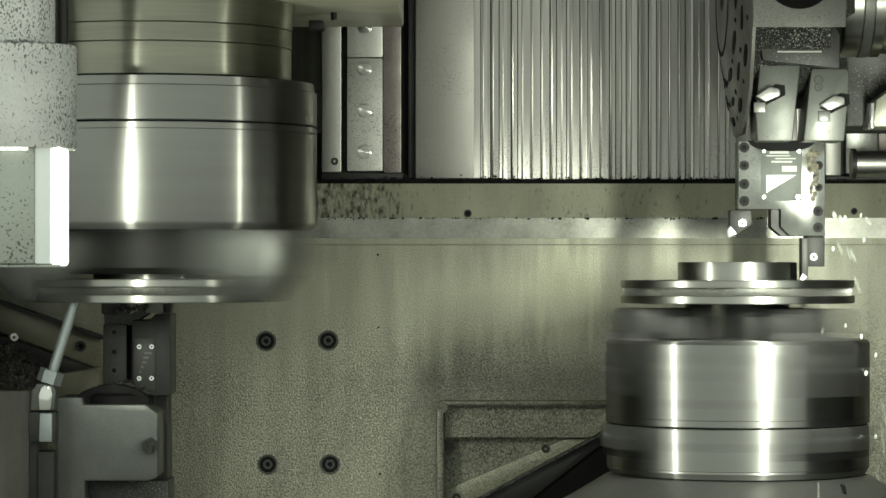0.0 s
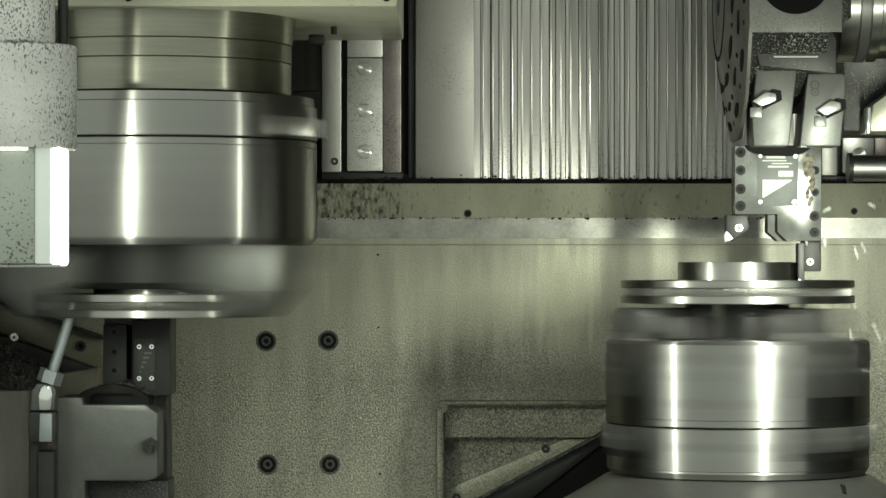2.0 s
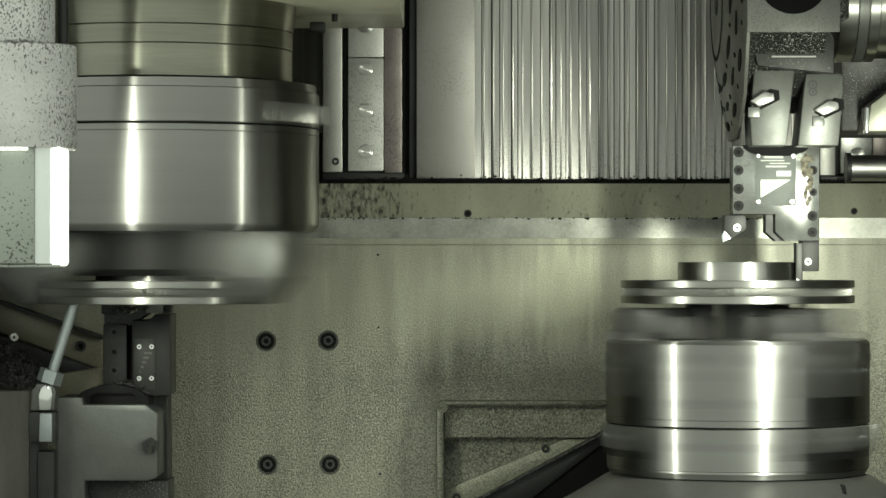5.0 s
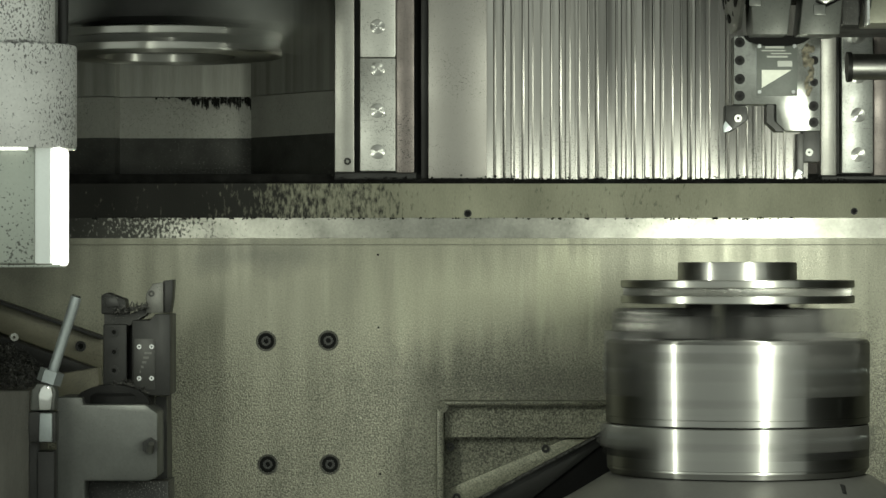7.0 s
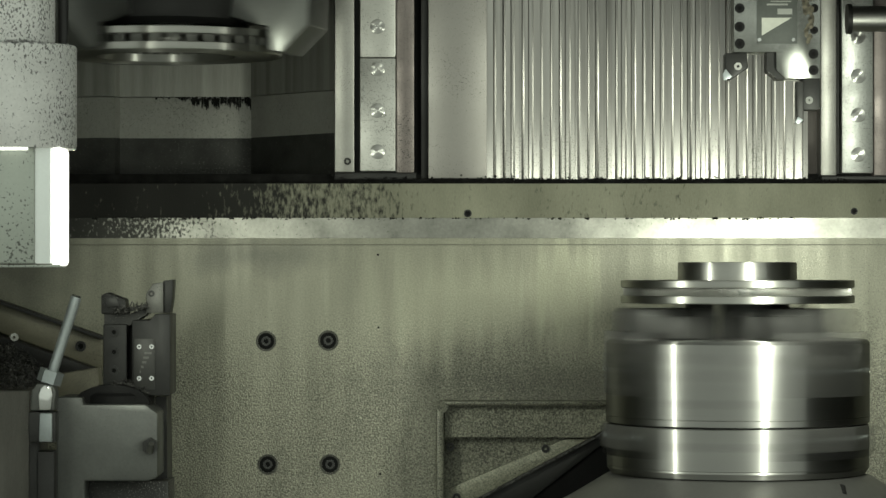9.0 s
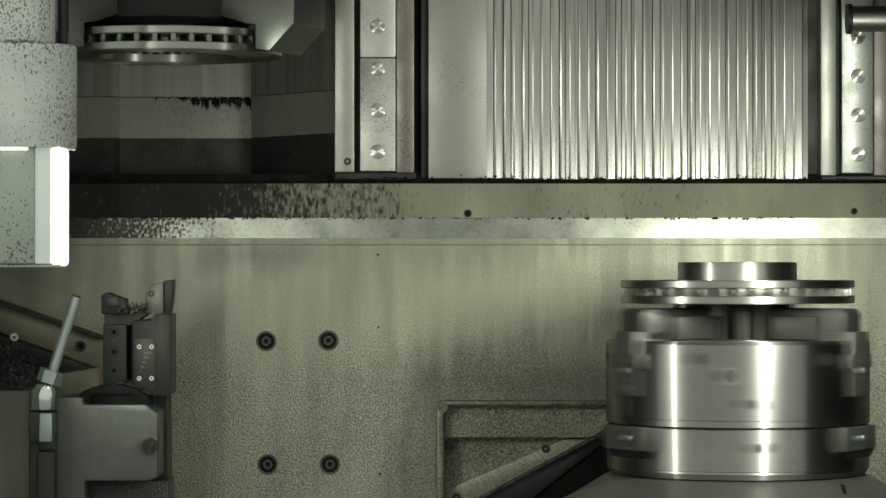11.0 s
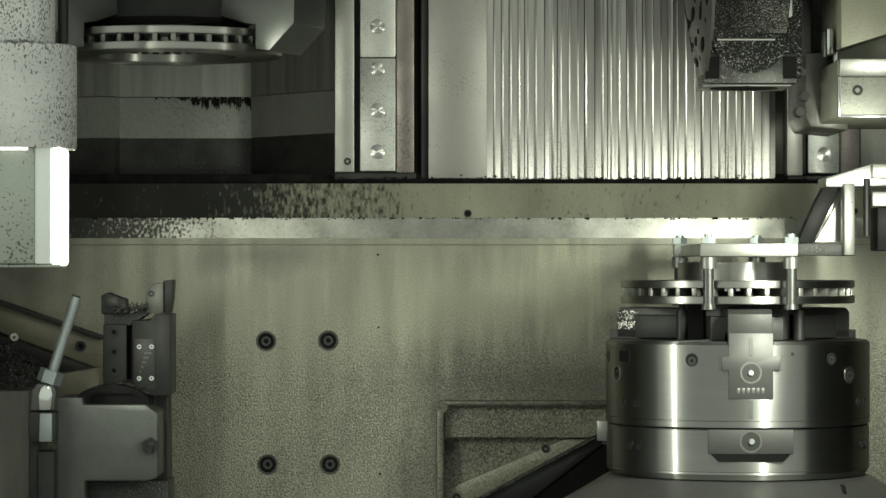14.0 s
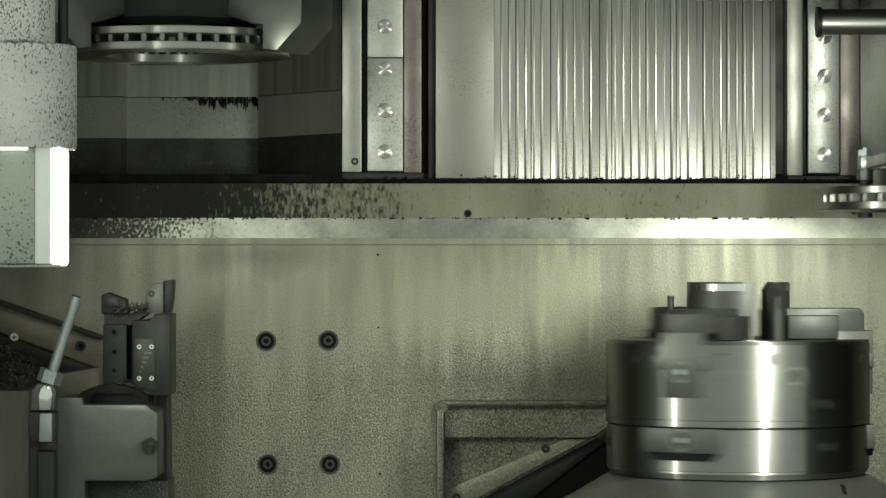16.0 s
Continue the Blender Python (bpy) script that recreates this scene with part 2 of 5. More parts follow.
WHITE = mat("cream_label", (0.62, 0.63, 0.56), 0.5, 0.0, 0.08, 30)
GREY_LABEL = mat("grey_name_plate", (0.10, 0.108, 0.10), 0.62, 0.0, 0.1, 30)
BEIGE = mat("oily_beige_cover", (0.33, 0.33, 0.26), 0.38, 0.2, 0.10, 10, 0.12, 260, speck=0.12)
SWARF = mat("swarf_chips", (0.10, 0.098, 0.092), 0.4, 0.7, 0.5, 200, 0.6, 500)
BRIGHT_CHIP = mat("bright_swarf", (0.75, 0.75, 0.70), 0.3, 0.8, 0.2, 100)


# ---- mesh helpers ----
def box(bm, x0, x1, y0, y1, z0, z1, bevel=0.0):
    geo = bmesh.ops.create_cube(bm, size=1.0)["verts"]
    for v in geo:
        v.co = Vector(((x0 + x1) / 2 + v.co.x * (x1 - x0), (y0 + y1) / 2 + v.co.y * (y1 - y0), (z0 + z1) / 2 + v.co.z * (z1 - z0)))
    if bevel > 0:
        edges = list({e for v in geo for e in v.link_edges})
        bmesh.ops.bevel(bm, geom=edges, offset=bevel, segments=2, affect="EDGES", profile=0.5)
    return bm


def prism(bm, outline, a, b, axis="y", bevel=0.0):
    """A flat outline drawn out from a to b. Axis y: outline in (x, z); x: in (y, z); z: in (x, y)."""
    def at(p, d):
        return {"y": (p[0], d, p[1]), "x": (d, p[0], p[1]), "z": (p[0], p[1], d)}[axis]
    lo = [bm.verts.new(at(p, a)) for p in outline]
    hi = [bm.verts.new(at(p, b)) for p in outline]
    fs = [bm.faces.new(lo), bm.faces.new(hi)]
    for i in range(len(lo)):
        j = (i + 1) % len(lo)
        fs.append(bm.faces.new((lo[i], lo[j], hi[j], hi[i])))
    bmesh.ops.recalc_face_normals(bm, faces=fs)
    if bevel > 0:
        bmesh.ops.bevel(bm, geom=list({e for f in fs for e in f.edges}), offset=bevel, segments=2, affect="EDGES", profile=0.5)
    return bm


def lathe(bm, profile, seg=64, start=0.0, sweep=360.0, m=None):
    """A (r, z) outline turned round the z axis; closed outlines only."""
    full = sweep >= 359.9
    count = seg if full else seg + 1
    rings = []
    for i in range(count):
        a = radians(start + sweep * i / seg)
        rings.append([bm.verts.new((r * math.sin(a), -r * math.cos(a), z)) for r, z in profile])
    k = len(profile)
    fs = []
    for i in range(seg):
        p, q = rings[i], rings[(i + 1) % count]
        for j in range(k):
            jj = (j + 1) % k
            fs.append(bm.faces.new((p[j], q[j], q[jj], p[jj])))
    if not full:
        fs += [bm.faces.new(rings[0]), bm.faces.new(rings[-1])]
    bmesh.ops.recalc_face_normals(bm, faces=fs)
    if m:
        bmesh.ops.transform(bm, matrix=m, verts=[v for ring in rings for v in ring])
    return bm


def rod(bm, p, q, r, r2=None, seg=20):
    """A round bar from p to q."""
    p, q = Vector(p), Vector(q)
    d = q - p
    m = Matrix.Translation((p + q) / 2) @ d.to_track_quat("Z", "Y").to_matrix().to_4x4()
    bmesh.ops.create_cone(bm, cap_ends=True, segments=seg, radius1=r, radius2=r if r2 is None else r2, depth=d.length, matrix=m)
    return bm


def ring(bm, p, n, r0, r1, depth, seg=28):
    """A flat ring round the direction n at p, raised by depth."""
    m = Matrix.Translation(p) @ Vector(n).to_track_quat("Z", "Y").to_matrix().to_4x4()
    return lathe(bm, [(r0, 0), (r1, 0), (r1, depth), (r0, depth)], seg, m=m)


def chips(rows):
    """Many small splinters in one mesh: each row is (place, turn as Euler angles, half sizes)."""
    shape = ((1, 0, 0), (-1, 0, 0), (0, 1, 0), (0, -1, 0), (0, 0, 1), (0, 0, -1))
    sides = ((0, 2, 4), (2, 1, 4), (1, 3, 4), (3, 0, 4), (2, 0, 5), (1, 2, 5), (3, 1, 5), (0, 3, 5))
    vs, fs = [], []
    for place, turn, half in rows:
        m = Matrix.Translation(place) @ Euler(turn).to_matrix().to_4x4()
        k = len(vs)
        vs += [m @ Vector((p[0] * half[0], p[1] * half[1], p[2] * half[2])) for p in shape]
        fs += [tuple(k + i for i in f) for f in sides]
    me = bpy.data.meshes.new("chips")
    me.from_pydata(vs, [], fs)
    bm = bmesh.new()
    bm.from_mesh(me)
    bpy.data.meshes.remove(me)
    return bm


def part(name, bm, material, parent=None, label="", at=None):
    me = bpy.data.meshes.new(name)
    for e in bm.edges:
        e.smooth = not (len(e.link_faces) == 2 and e.calc_face_angle(0.0) > 0.6)
    for f in bm.faces:
        f.smooth = True
    bm.to_mesh(me)
    bm.free()
    me.materials.append(material)
    ob = new(name, me)
    ob.parent = parent
    if at is not None:
        ob.matrix_basis = at
    if label:
        ob["label"] = label
    return ob


def B():
    return bmesh.new()


def thing(name, x, y, z, label, category, group="", kind=""):
    ob = new(name)
    ob.empty_display_size = 0.05
    ob.location = (x, y, z)
    return tagged(ob, label, category, group, kind)


def socket_screw(parent, x, y, z, r, material=None, name="socket_screw", n=(0, -1, 0)):
    """A round screw head with a dark hexagon socket, facing along n."""
    n = Vector(n)
    p = Vector((x, y, z))
    s = part(name, ring(B(), p - n * 0.002, n, r * 0.42, r, 0.004, 24), material or STEEL_DARK, parent)
    part("socket", rod(B(), p - n * 0.003, p - n * 0.0005, r * 0.45, seg=6), HOLE, s)
    return s

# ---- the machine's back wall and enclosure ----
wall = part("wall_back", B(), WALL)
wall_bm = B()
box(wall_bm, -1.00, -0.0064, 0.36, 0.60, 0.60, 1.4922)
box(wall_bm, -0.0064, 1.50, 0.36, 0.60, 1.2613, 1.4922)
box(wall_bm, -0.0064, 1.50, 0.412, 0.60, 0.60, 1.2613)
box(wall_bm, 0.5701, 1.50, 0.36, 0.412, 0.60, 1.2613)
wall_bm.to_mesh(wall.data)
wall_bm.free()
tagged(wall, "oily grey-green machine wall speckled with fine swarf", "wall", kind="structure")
upper = part("wall_upper", box(B(), -1.00, 1.50, 0.372, 0.62, 1.5202, 1.5697), WALL_UP)
tagged(upper, "splashed grey-green strip of wall under the slide covers", "wall", kind="structure")
ledge = part("ledge", prism(B(), [(0.3605, 1.4924), (0.3615, 1.5210), (0.60, 1.5210), (0.60, 1.4924)], -1.0, 1.5, "x"), LEDGE)
tagged(ledge, "sloping bare steel ledge, shiny and wet", "ledge", kind="structure")
part("seam", box(B(), -1.0, 1.5, 0.357, 0.362, 1.4826, 1.4838), mat("seam_line", (0.16, 0.16, 0.12), 0.5), wall)
backing = part("wall_behind", box(B(), -1.0, 1.5, 0.72, 0.76, 0.6, 2.45), ENCL)
tagged(backing, "grey sheet wall behind the slides", "wall", kind="structure")
# unseen side walls: the left one blocks light, both tone the chucks' reflections
for nm, bx in (("wall_left", (-0.73, -0.69, -0.30, 0.76, 0.6, 2.45)), ("wall_right", (1.5, 1.54, -0.85, 0.76, 0.6, 2.45)),
               ("ceiling", (-1.04, 1.54, -0.85, 0.76, 2.45, 2.49)), ("floor", (-1.04, 1.54, -0.85, 0.76, 0.56, 0.6))):
    tagged(part(nm, box(B(), *bx), {"wall_right": PANEL_DARK, "wall_left": mat("pale_unseen_wall_paint", (0.42, 0.425, 0.39), 0.5, 0.1, 0.1, 4, 0.1, 260, speck=0.12)}.get(nm, ENCL)), "unseen sheet metal added to close the machine's sides, top and bottom", nm.split("_")[0], kind="structure")
tagged(part("ground", box(B(), -12, 12, -12, 12, -0.05, 0.0), mat("workshop_floor", (0.42, 0.42, 0.40), 0.5)),
       "grey workshop floor in front of the machine", "floor", kind="structure")

for px, pz in ((-0.2492, 1.3473), (-0.1616, 1.3481), (-0.2468, 1.1737), (-0.1592, 1.1737)):
    b = part("wall_bolt", ring(B(), (px, 0.361, pz), (0, -1, 0), 0.0116, 0.0145, 0.0025), mat("dulled_bore_rim", (0.075, 0.075, 0.062), 0.4, 0.5, 0.2, 60), wall)
    part("bolt_head", ring(B(), (px, 0.3605, pz), (0, -1, 0), 0.0036, 0.0066, 0.0026), JAW, b)
    part("bore", rod(B(), (px, 0.363, pz), (px, 0.3592, pz), 0.0118), HOLE, b)
for px, py, pz, r in ((0.0351, 0.372, 1.5274, 0.0055), (0.5810, 0.372, 1.5306, 0.0050), (-0.0916, 0.36, 1.4691, 0.0016),
                      (-0.0908, 0.36, 1.3664, 0.0016), (-0.0884, 0.36, 1.1602, 0.0018), (-0.5104, 0.36, 1.3401, 0.0075)):
    s = part("plug", ring(B(), (px, py, pz), (0, -1, 0), r * 0.7, r, 0.0015), STEEL_DARK, wall)
    part("bore", rod(B(), (px, py + 0.002, pz), (px, py - 0.0008, pz), r * 0.75), HOLE, s)

# recess in the wall with its rim, sloping lintel, screwed plates and the diagonal chute
pocket = thing("wall_recess", -0.0064, 0.36, 1.1259, "recess in the wall with rounded rim and screwed cover plates", "recess")


def into(parent, ob):
    """Keep the world place of a part made in world metres."""
    ob.parent = parent
    ob.matrix_basis = Matrix.Translation(-parent.location)
    return ob


DULL = grain(mat("speckled_recess_paint", (0.27, 0.27, 0.205), 0.4, 0.2, 0.15, 9, 0.4, 500, speck=0.22, speck_scale=600, smax=0.7), 1.40, 1.28, 360, 0.5, 1.4, 0.0016)
rim = B()
box(rim, -0.0095, 0.0016, 0.345, 0.37, 1.0, 1.2538, 0.003)
box(rim, 0.0000, 0.2351, 0.345, 0.37, 1.2562, 1.2641, 0.003)
rod(rim, (-0.0008, 0.3452, 1.2554), (-0.0008, 0.37, 1.2554), 0.0082)
into(pocket, part("rim", rim, mat("rim_paint", (0.24, 0.24, 0.18), 0.38, 0.3, 0.2, 30, 0.2, 300, speck=0.27)))
into(pocket, part("lintel", prism(B(), [(0.367, 1.2568), (0.370, 1.2114), (0.409, 1.2114), (0.409, 1.2568)], 0.0024, 0.2675, "x"), DULL))
into(pocket, part("back_plate", box(B(), 0.0016, 0.2620, 0.396, 0.41, 1.0, 1.2113), DULL))
cov = part("cover_plate", prism(B(), [(0.0016, 1.1352), (0.1730, 1.2081), (0.2131, 1.2081), (0.0449, 1.1208), (0.0016, 1.1208)],
                                0.384, 0.396, bevel=0.001), grain(mat("clean_cover_paint", (0.33, 0.33, 0.25), 0.4, 0.2, 0.1, 9, 0.1, 300, speck=0.16), 1.40, 1.28, 360, 0.7, 1.25, 0.0012))
into(pocket, cov)
for px, pz in ((0.0104, 1.1969), (0.1450, 1.1945), (0.0192, 1.1256)):
    into(pocket, part("screw", ring(B(), (px, 0.385, pz), (0, -1, 0), 0.002, 0.0058, 0.004), STEEL_DARK))
chute = thing("chute", 0.1695, 0.30, 1.0, "dark sooty diagonal steel chute beside the spindle", "chute")
into(chute, part("chute_face", prism(B(), [(0.0479, 1.1290), (0.2127, 1.2169), (0.2480, 1.2420), (0.2480, 1.2263), (0.1224, 1.1290)],
                                     0.30, 0.33, bevel=0.001), STEEL_DARK))
into(chute, part("chute_edge", prism(B(), [(0.0454, 1.1297), (0.2098, 1.2174), (0.2130, 1.2151), (0.0517, 1.1297)], 0.288, 0.302), SWARF))
# black sheet in place of the dark gap below the chute
into(chute, part("chute_bottom", prism(B(), [(0.1224, 1.1274), (0.2480, 1.2279), (0.2480, 1.1274)], 0.305, 0.335), HOLE))

# one black strip for the shade and grime in the gap under the covers
tagged(part("trim", box(B(), -1.0, 1.5, 0.425, 0.60, 1.5671, 1.5849), SOOT_AND_SHADE), "black strip for the shaded, grimy gap under the slide covers", "trim", kind="structure")


# black crumbs of swarf that gather along the foot of the slide covers and on the ledge's upper edge
crumbs, r6 = B(), random.Random(17)
for i in range(420):
    if i % 3:
        cx_, cy_, cz_ = r6.uniform(-0.1479, 0.5755), r6.uniform(0.402, 0.411), 1.5762 + abs(r6.gauss(0, 0.0022)) - 0.001
    else:
        cx_, cy_, cz_ = r6.uniform(-0.50, 0.50), 0.3600, 1.5201 + r6.gauss(0, 0.0006)
    bmesh.ops.create_icosphere(crumbs, subdivisions=1, radius=r6.uniform(0.0006, 0.0015), matrix=Matrix.Translation((cx_, cy_, cz_)) @ Matrix.Diagonal((r6.uniform(0.6, 2.2), 0.8, r6.uniform(0.6, 1.6), 1)))
tagged(part("swarf_crumbs", crumbs, SOOT_AND_SHADE), "black crumbs of oily swarf along the edges", "swarf", kind="stuff")

# ---- tube lamps at both sides of the door ----
def tube_lamp(name, x, side, label):
    lamp = thing(name, x, -0.53, 1.4519, label, "work lamp", "tube lamps")
    h1, h2 = 0.1345, 0.2450
    s = side
    part("post", rod(B(), (0, 0.0, h2 - 0.01), (0, 0, 2.45 - 1.4519), 0.0452, seg=40), ALU, lamp)
    part("conduit", rod(B(), (s * 0.0516, 0.02, h2 - 0.01), (s * 0.0516, 0.02, 2.45 - 1.4519), 0.006, seg=16), STEEL_DARK, lamp)
    c = B()
    lathe(c, [(0.02, h1 - 0.004), (0.0679, h1 - 0.004), (0.0691, h1), (0.0691, h2 - 0.002), (0.0679, h2), (0.02, h2)], 56)
    part("collar", c, ALU, lamp, "grey collar spattered with swarf")
    g = B()
    box(g, s * 0.0466 if s > 0 else -0.0600, 0.0600 if s > 0 else -0.0466, -0.045, 0.01, 0.0, h1 - 0.003, 0.005)
    part("lamp_glass", g, GLASS_LIT, lamp, "glowing lamp glass")
    k = B()
    box(k, min(-s * 0.0377, s * 0.0289), max(-s * 0.0377, s * 0.0289), -0.050, 0.008, 0.003, h1 - 0.004, 0.003)
    part("back_plate", k, LAMP_BACK, lamp, "pale lamp back spattered with swarf")
    e = B()
    box(e, min(s * 0.0292, s * 0.0464), max(s * 0.0292, s * 0.0464), -0.047, 0.008, 0.003, h1 - 0.004, 0.002)
    part("frame_edge", e, mat("frosted_edge", (0.60, 0.68, 0.66), 0.3, 0.0, 0.05, glow=0.22), lamp)
    # small glowing strip for the lamplight on the collar's lower edge
    part("lit_rim", box(B(), -0.0098, 0.0234, -0.0616, -0.0578, h1 - 0.0075, h1 - 0.0042, 0.001), GLASS_LIT, lamp)
    part("end_cap", box(B(), -0.0377, 0.0565, -0.046, 0.008, -0.001, 0.002, 0.001), LAMP_BACK, lamp)
    return lamp


tube_lamp("tube_lamp", -0.4768, 1, "grey tube lamp with lit glass, spattered with swarf")
tube_lamp("tube_lamp", 0.570, -1, "grey tube lamp with lit glass, spattered with swarf")


# ---- brake discs ----
def brake_disc(name, label):
    """Vented disc: two rings, vanes between them, and a hat on top. The origin is on the axis at the lower face."""
    d = thing(name, 0, 0, 0, label, "brake disc", "brake discs")
    R, r0, t = 0.150, 0.089, 0.0295
    p = B()
    lathe(p, [(r0, 0), (R - 0.001, 0), (R, 0.001), (R, 0.009), (R - 0.001, 0.0098), (r0, 0.0098)], 128)
    part("lower_ring", p, DISC, d)
    p = B()
    lathe(p, [(0.074, 0.0200), (R - 0.001, 0.0200), (R, 0.0208), (R, t - 0.001), (R - 0.001, t), (0.074, t)], 128)
    part("upper_ring", p, DISC, d)
    v = B()
    box(v, -0.0032, 0.0032, -0.147, -0.093, 0.0095, 0.0203, 0.0008)
    vane = part("vane", v, CAST, d)
    for i in range(1, 40):
        o = new("vane", vane.data)
        o.parent, o.matrix_basis = d, Matrix.Rotation(radians(9 * i), 4, "Z")
    h = B()
    lathe(h, [(0.069, t - 0.008), (0.0765, t - 0.008), (0.0765, t + 0.0215), (0.0755, t + 0.0230), (0.046, t + 0.0230), (0.046, t + 0.0170), (0.069, t + 0.0170)], 96)
    part("hat", h, DISC, d)
    return d


# ---- chuck of the upright spindle ----
def chuck_lower():
    c = thing("lathe_chuck", 0.3794, 0, 1.1783, "bright turned steel three-jaw chuck on an upright spindle", "lathe chuck")
    z0 = 1.1783
    def zz(v):
        return v - z0
    R = 0.169
    top = zz(1.3587)
    g1, g2, g3 = zz(1.2611), zz(1.2513), zz(1.1976)
    bo = zz(1.1879)
    p = B()
    lathe(p, [(0.02, g2 + 0.001), (R - 0.002, g2 + 0.001), (R, g2 + 0.002), (R, g1 - 0.0006), (R - 0.0008, g1), (R, g1 + 0.0006), (R, top - 0.004), (R - 0.004, top), (0.02, top)], 160)
    part("body", p, TURNED, c)
    p = B()
    lathe(p, [(0.02, bo), (R - 0.006, bo), (R - 0.001, bo + 0.007), (R - 0.0016, g3), (R - 0.0008, g3 + 0.0008), (R - 0.0008, g2 - 0.002), (R - 0.0025, g2 - 0.0008), (0.02, g2 - 0.0008)], 160)
    part("back_plate", p, TURNED, c)
    part("joint", lathe(B(), [(0.02, g2 - 0.002), (R - 0.004, g2 - 0.002), (R - 0.004, g2 + 0.002), (0.02, g2 + 0.002)], 96), HOLE, c)
    y0 = -R
    # master jaw with its screw, the counterweight plate and top jaw; all on the axis so that they turn with it
    def jaw_set(rot, first):
        at = Matrix.Rotation(radians(rot), 4, "Z")
        w = 0.0275
        zb, zt = zz(1.2892), zz(1.3699)
        ear0, ear1 = zz(1.3240), zz(1.3414)
        m = part("master_jaw", prism(B(), [(-w, zb), (w, zb), (w, ear0), (w + 0.009, ear0), (w + 0.009, ear1), (w, ear1), (w, zt), (-w, zt), (-w, ear1), (-w - 0.009, ear1), (-w - 0.009, ear0), (-w, ear0)],
                                           y0 - 0.0015, -0.05, bevel=0.0007), JAW_PLATE, c, at=at)
        slot = B()
        box(slot, -w - 0.0115, w + 0.0115, y0 + 0.0045, -0.06, ear0 - 0.0015, ear1 + 0.0015)
        box(slot, -w - 0.0013, w + 0.0013, y0 + 0.0035, -0.06, zb - 0.0013, top + 0.0004)
        part("slot", slot, HOLE, c, at=at)
        zs = zz(1.3212)
        q = part("cap_screw", ring(B(), (0, y0 - 0.0012, zs), (0, -1, 0), 0.0112, 0.0135, 0.0007), JAW_LIGHT, m)
        part("counterbore", rod(B(), (0, y0 + 0.001, zs), (0, y0 - 0.0016, zs), 0.0115), JAW, q)
        part("grub_screw", rod(B(), (0.000, y0, zs), (0.0, y0 - 0.0045, zs), 0.0042, 0.0032), ZINC, q)
        za, zc, zd = zz(1.2209), zz(1.2509), zz(1.2112)
        wt = part("counterweight", box(B(), -0.0525, 0.0525, y0 - 0.0005, y0 + 0.04, za, zc, 0.0006), JAW_PLATE, c, at=at)
        # black sheet for the shade of the chamfer under the plate
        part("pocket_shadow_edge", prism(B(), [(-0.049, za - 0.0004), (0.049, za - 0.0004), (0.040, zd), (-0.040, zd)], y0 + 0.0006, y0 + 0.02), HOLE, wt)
        zs2 = zz(1.2363)
        q = part("cap_screw", ring(B(), (0, y0 - 0.0003, zs2), (0, -1, 0), 0.0116, 0.0140, 0.0007), JAW_LIGHT, wt)
        part("counterbore", rod(B(), (0, y0 + 0.002, zs2), (0, y0 - 0.0006, zs2), 0.0118), JAW, q)
        part("grub_screw", rod(B(), (0.001, y0, zs2), (0.001, y0 - 0.004, zs2), 0.0042, 0.0032), ZINC, q)
        # top jaw: stepped base and the gripping segment
        zj, zk = zz(1.3989), zz(1.4321)
        b = B()
        prism(b, [(-0.160, top), (-0.160, zj - 0.006), (-0.154, zj), (-0.050, zj), (-0.050, top)], -0.0275, 0.0275, "x", bevel=0.0012)
        tj = part("top_jaw", b, JAW, c, at=at)
        b = B()
        box(b, -0.046, 0.046, -0.125, -0.060, top + 0.001, zj - 0.009, 0.002)
        part("jaw_carrier", b, STEEL_DARK, tj)
        b = B()
        lathe(b, [(0.046, top), (0.067, top), (0.067, zk - 0.012), (0.0665, zk), (0.056, zk), (0.046, zk - 0.010)], 20, -42, 84)
        part("gripping_segment", b, JAW, tj, "dark gripping segment with a bright worn edge")
        part("segment_edge", lathe(B(), [(0.0672, zk - 0.011), (0.0676, zk - 0.011), (0.0676, zk - 0.002), (0.0672, zk - 0.002)], 16, -30, 60), CHROME, tj)
        pn = B()
        a60 = radians(60)
        px_, py_ = 0.086 * math.sin(a60), -0.086 * math.cos(a60)
        rod(pn, (px_, py_, top), (px_, py_, zj - 0.002), 0.0075)
        rod(pn, (px_, py_, zj - 0.002), (px_, py_, zz(1.4143)), 0.0042)
        part("stop_pin", pn, STEEL_DARK, c, at=at)
        # screws and bores in the rim
        for ang, zpix, r, ma in ((-25, zz(1.3366), 0.0085, STEEL_DARK), (50, zz(1.3166), 0.0105, STEEL), (38, zz(1.3374), 0.0075, STEEL_DARK),
                                 (18, zz(1.3439), 0.0022, STEEL_DARK), (-62, zz(1.2824), 0.006, STEEL_DARK), (66, zz(1.2810), 0.006, STEEL_DARK), (-58, zz(1.2279), 0.006, STEEL_DARK), (68, zz(1.2279), 0.006, STEEL_DARK)):
            a = radians(ang)
            nn = Vector((math.sin(a), -math.cos(a), 0))
            pp = nn * (R - 0.0004)
            sc = part("rim_screw", ring(B(), (pp.x, pp.y, zpix), nn, r * 0.82, r, 0.0007), ma, c, at=at)
            part("bore", rod(B(), (pp.x - nn.x * 0.002, pp.y - nn.y * 0.002, zpix), (pp.x + nn.x * 0.0005, pp.y + nn.y * 0.0005, zpix), r * 0.84), HOLE, sc)
            part("screw_head", ring(B(), (pp.x, pp.y, zpix - r * 0.12), nn, r * 0.28, r * 0.6, 0.0007), JAW, sc)
        if first:
            for zc_, sc_, yy in ((zz(1.3435), 0.026, y0 - 0.0019), (zz(1.2655), 0.026, y0 - 0.0004)):
                t = bpy.data.curves.new("numeral", "FONT")
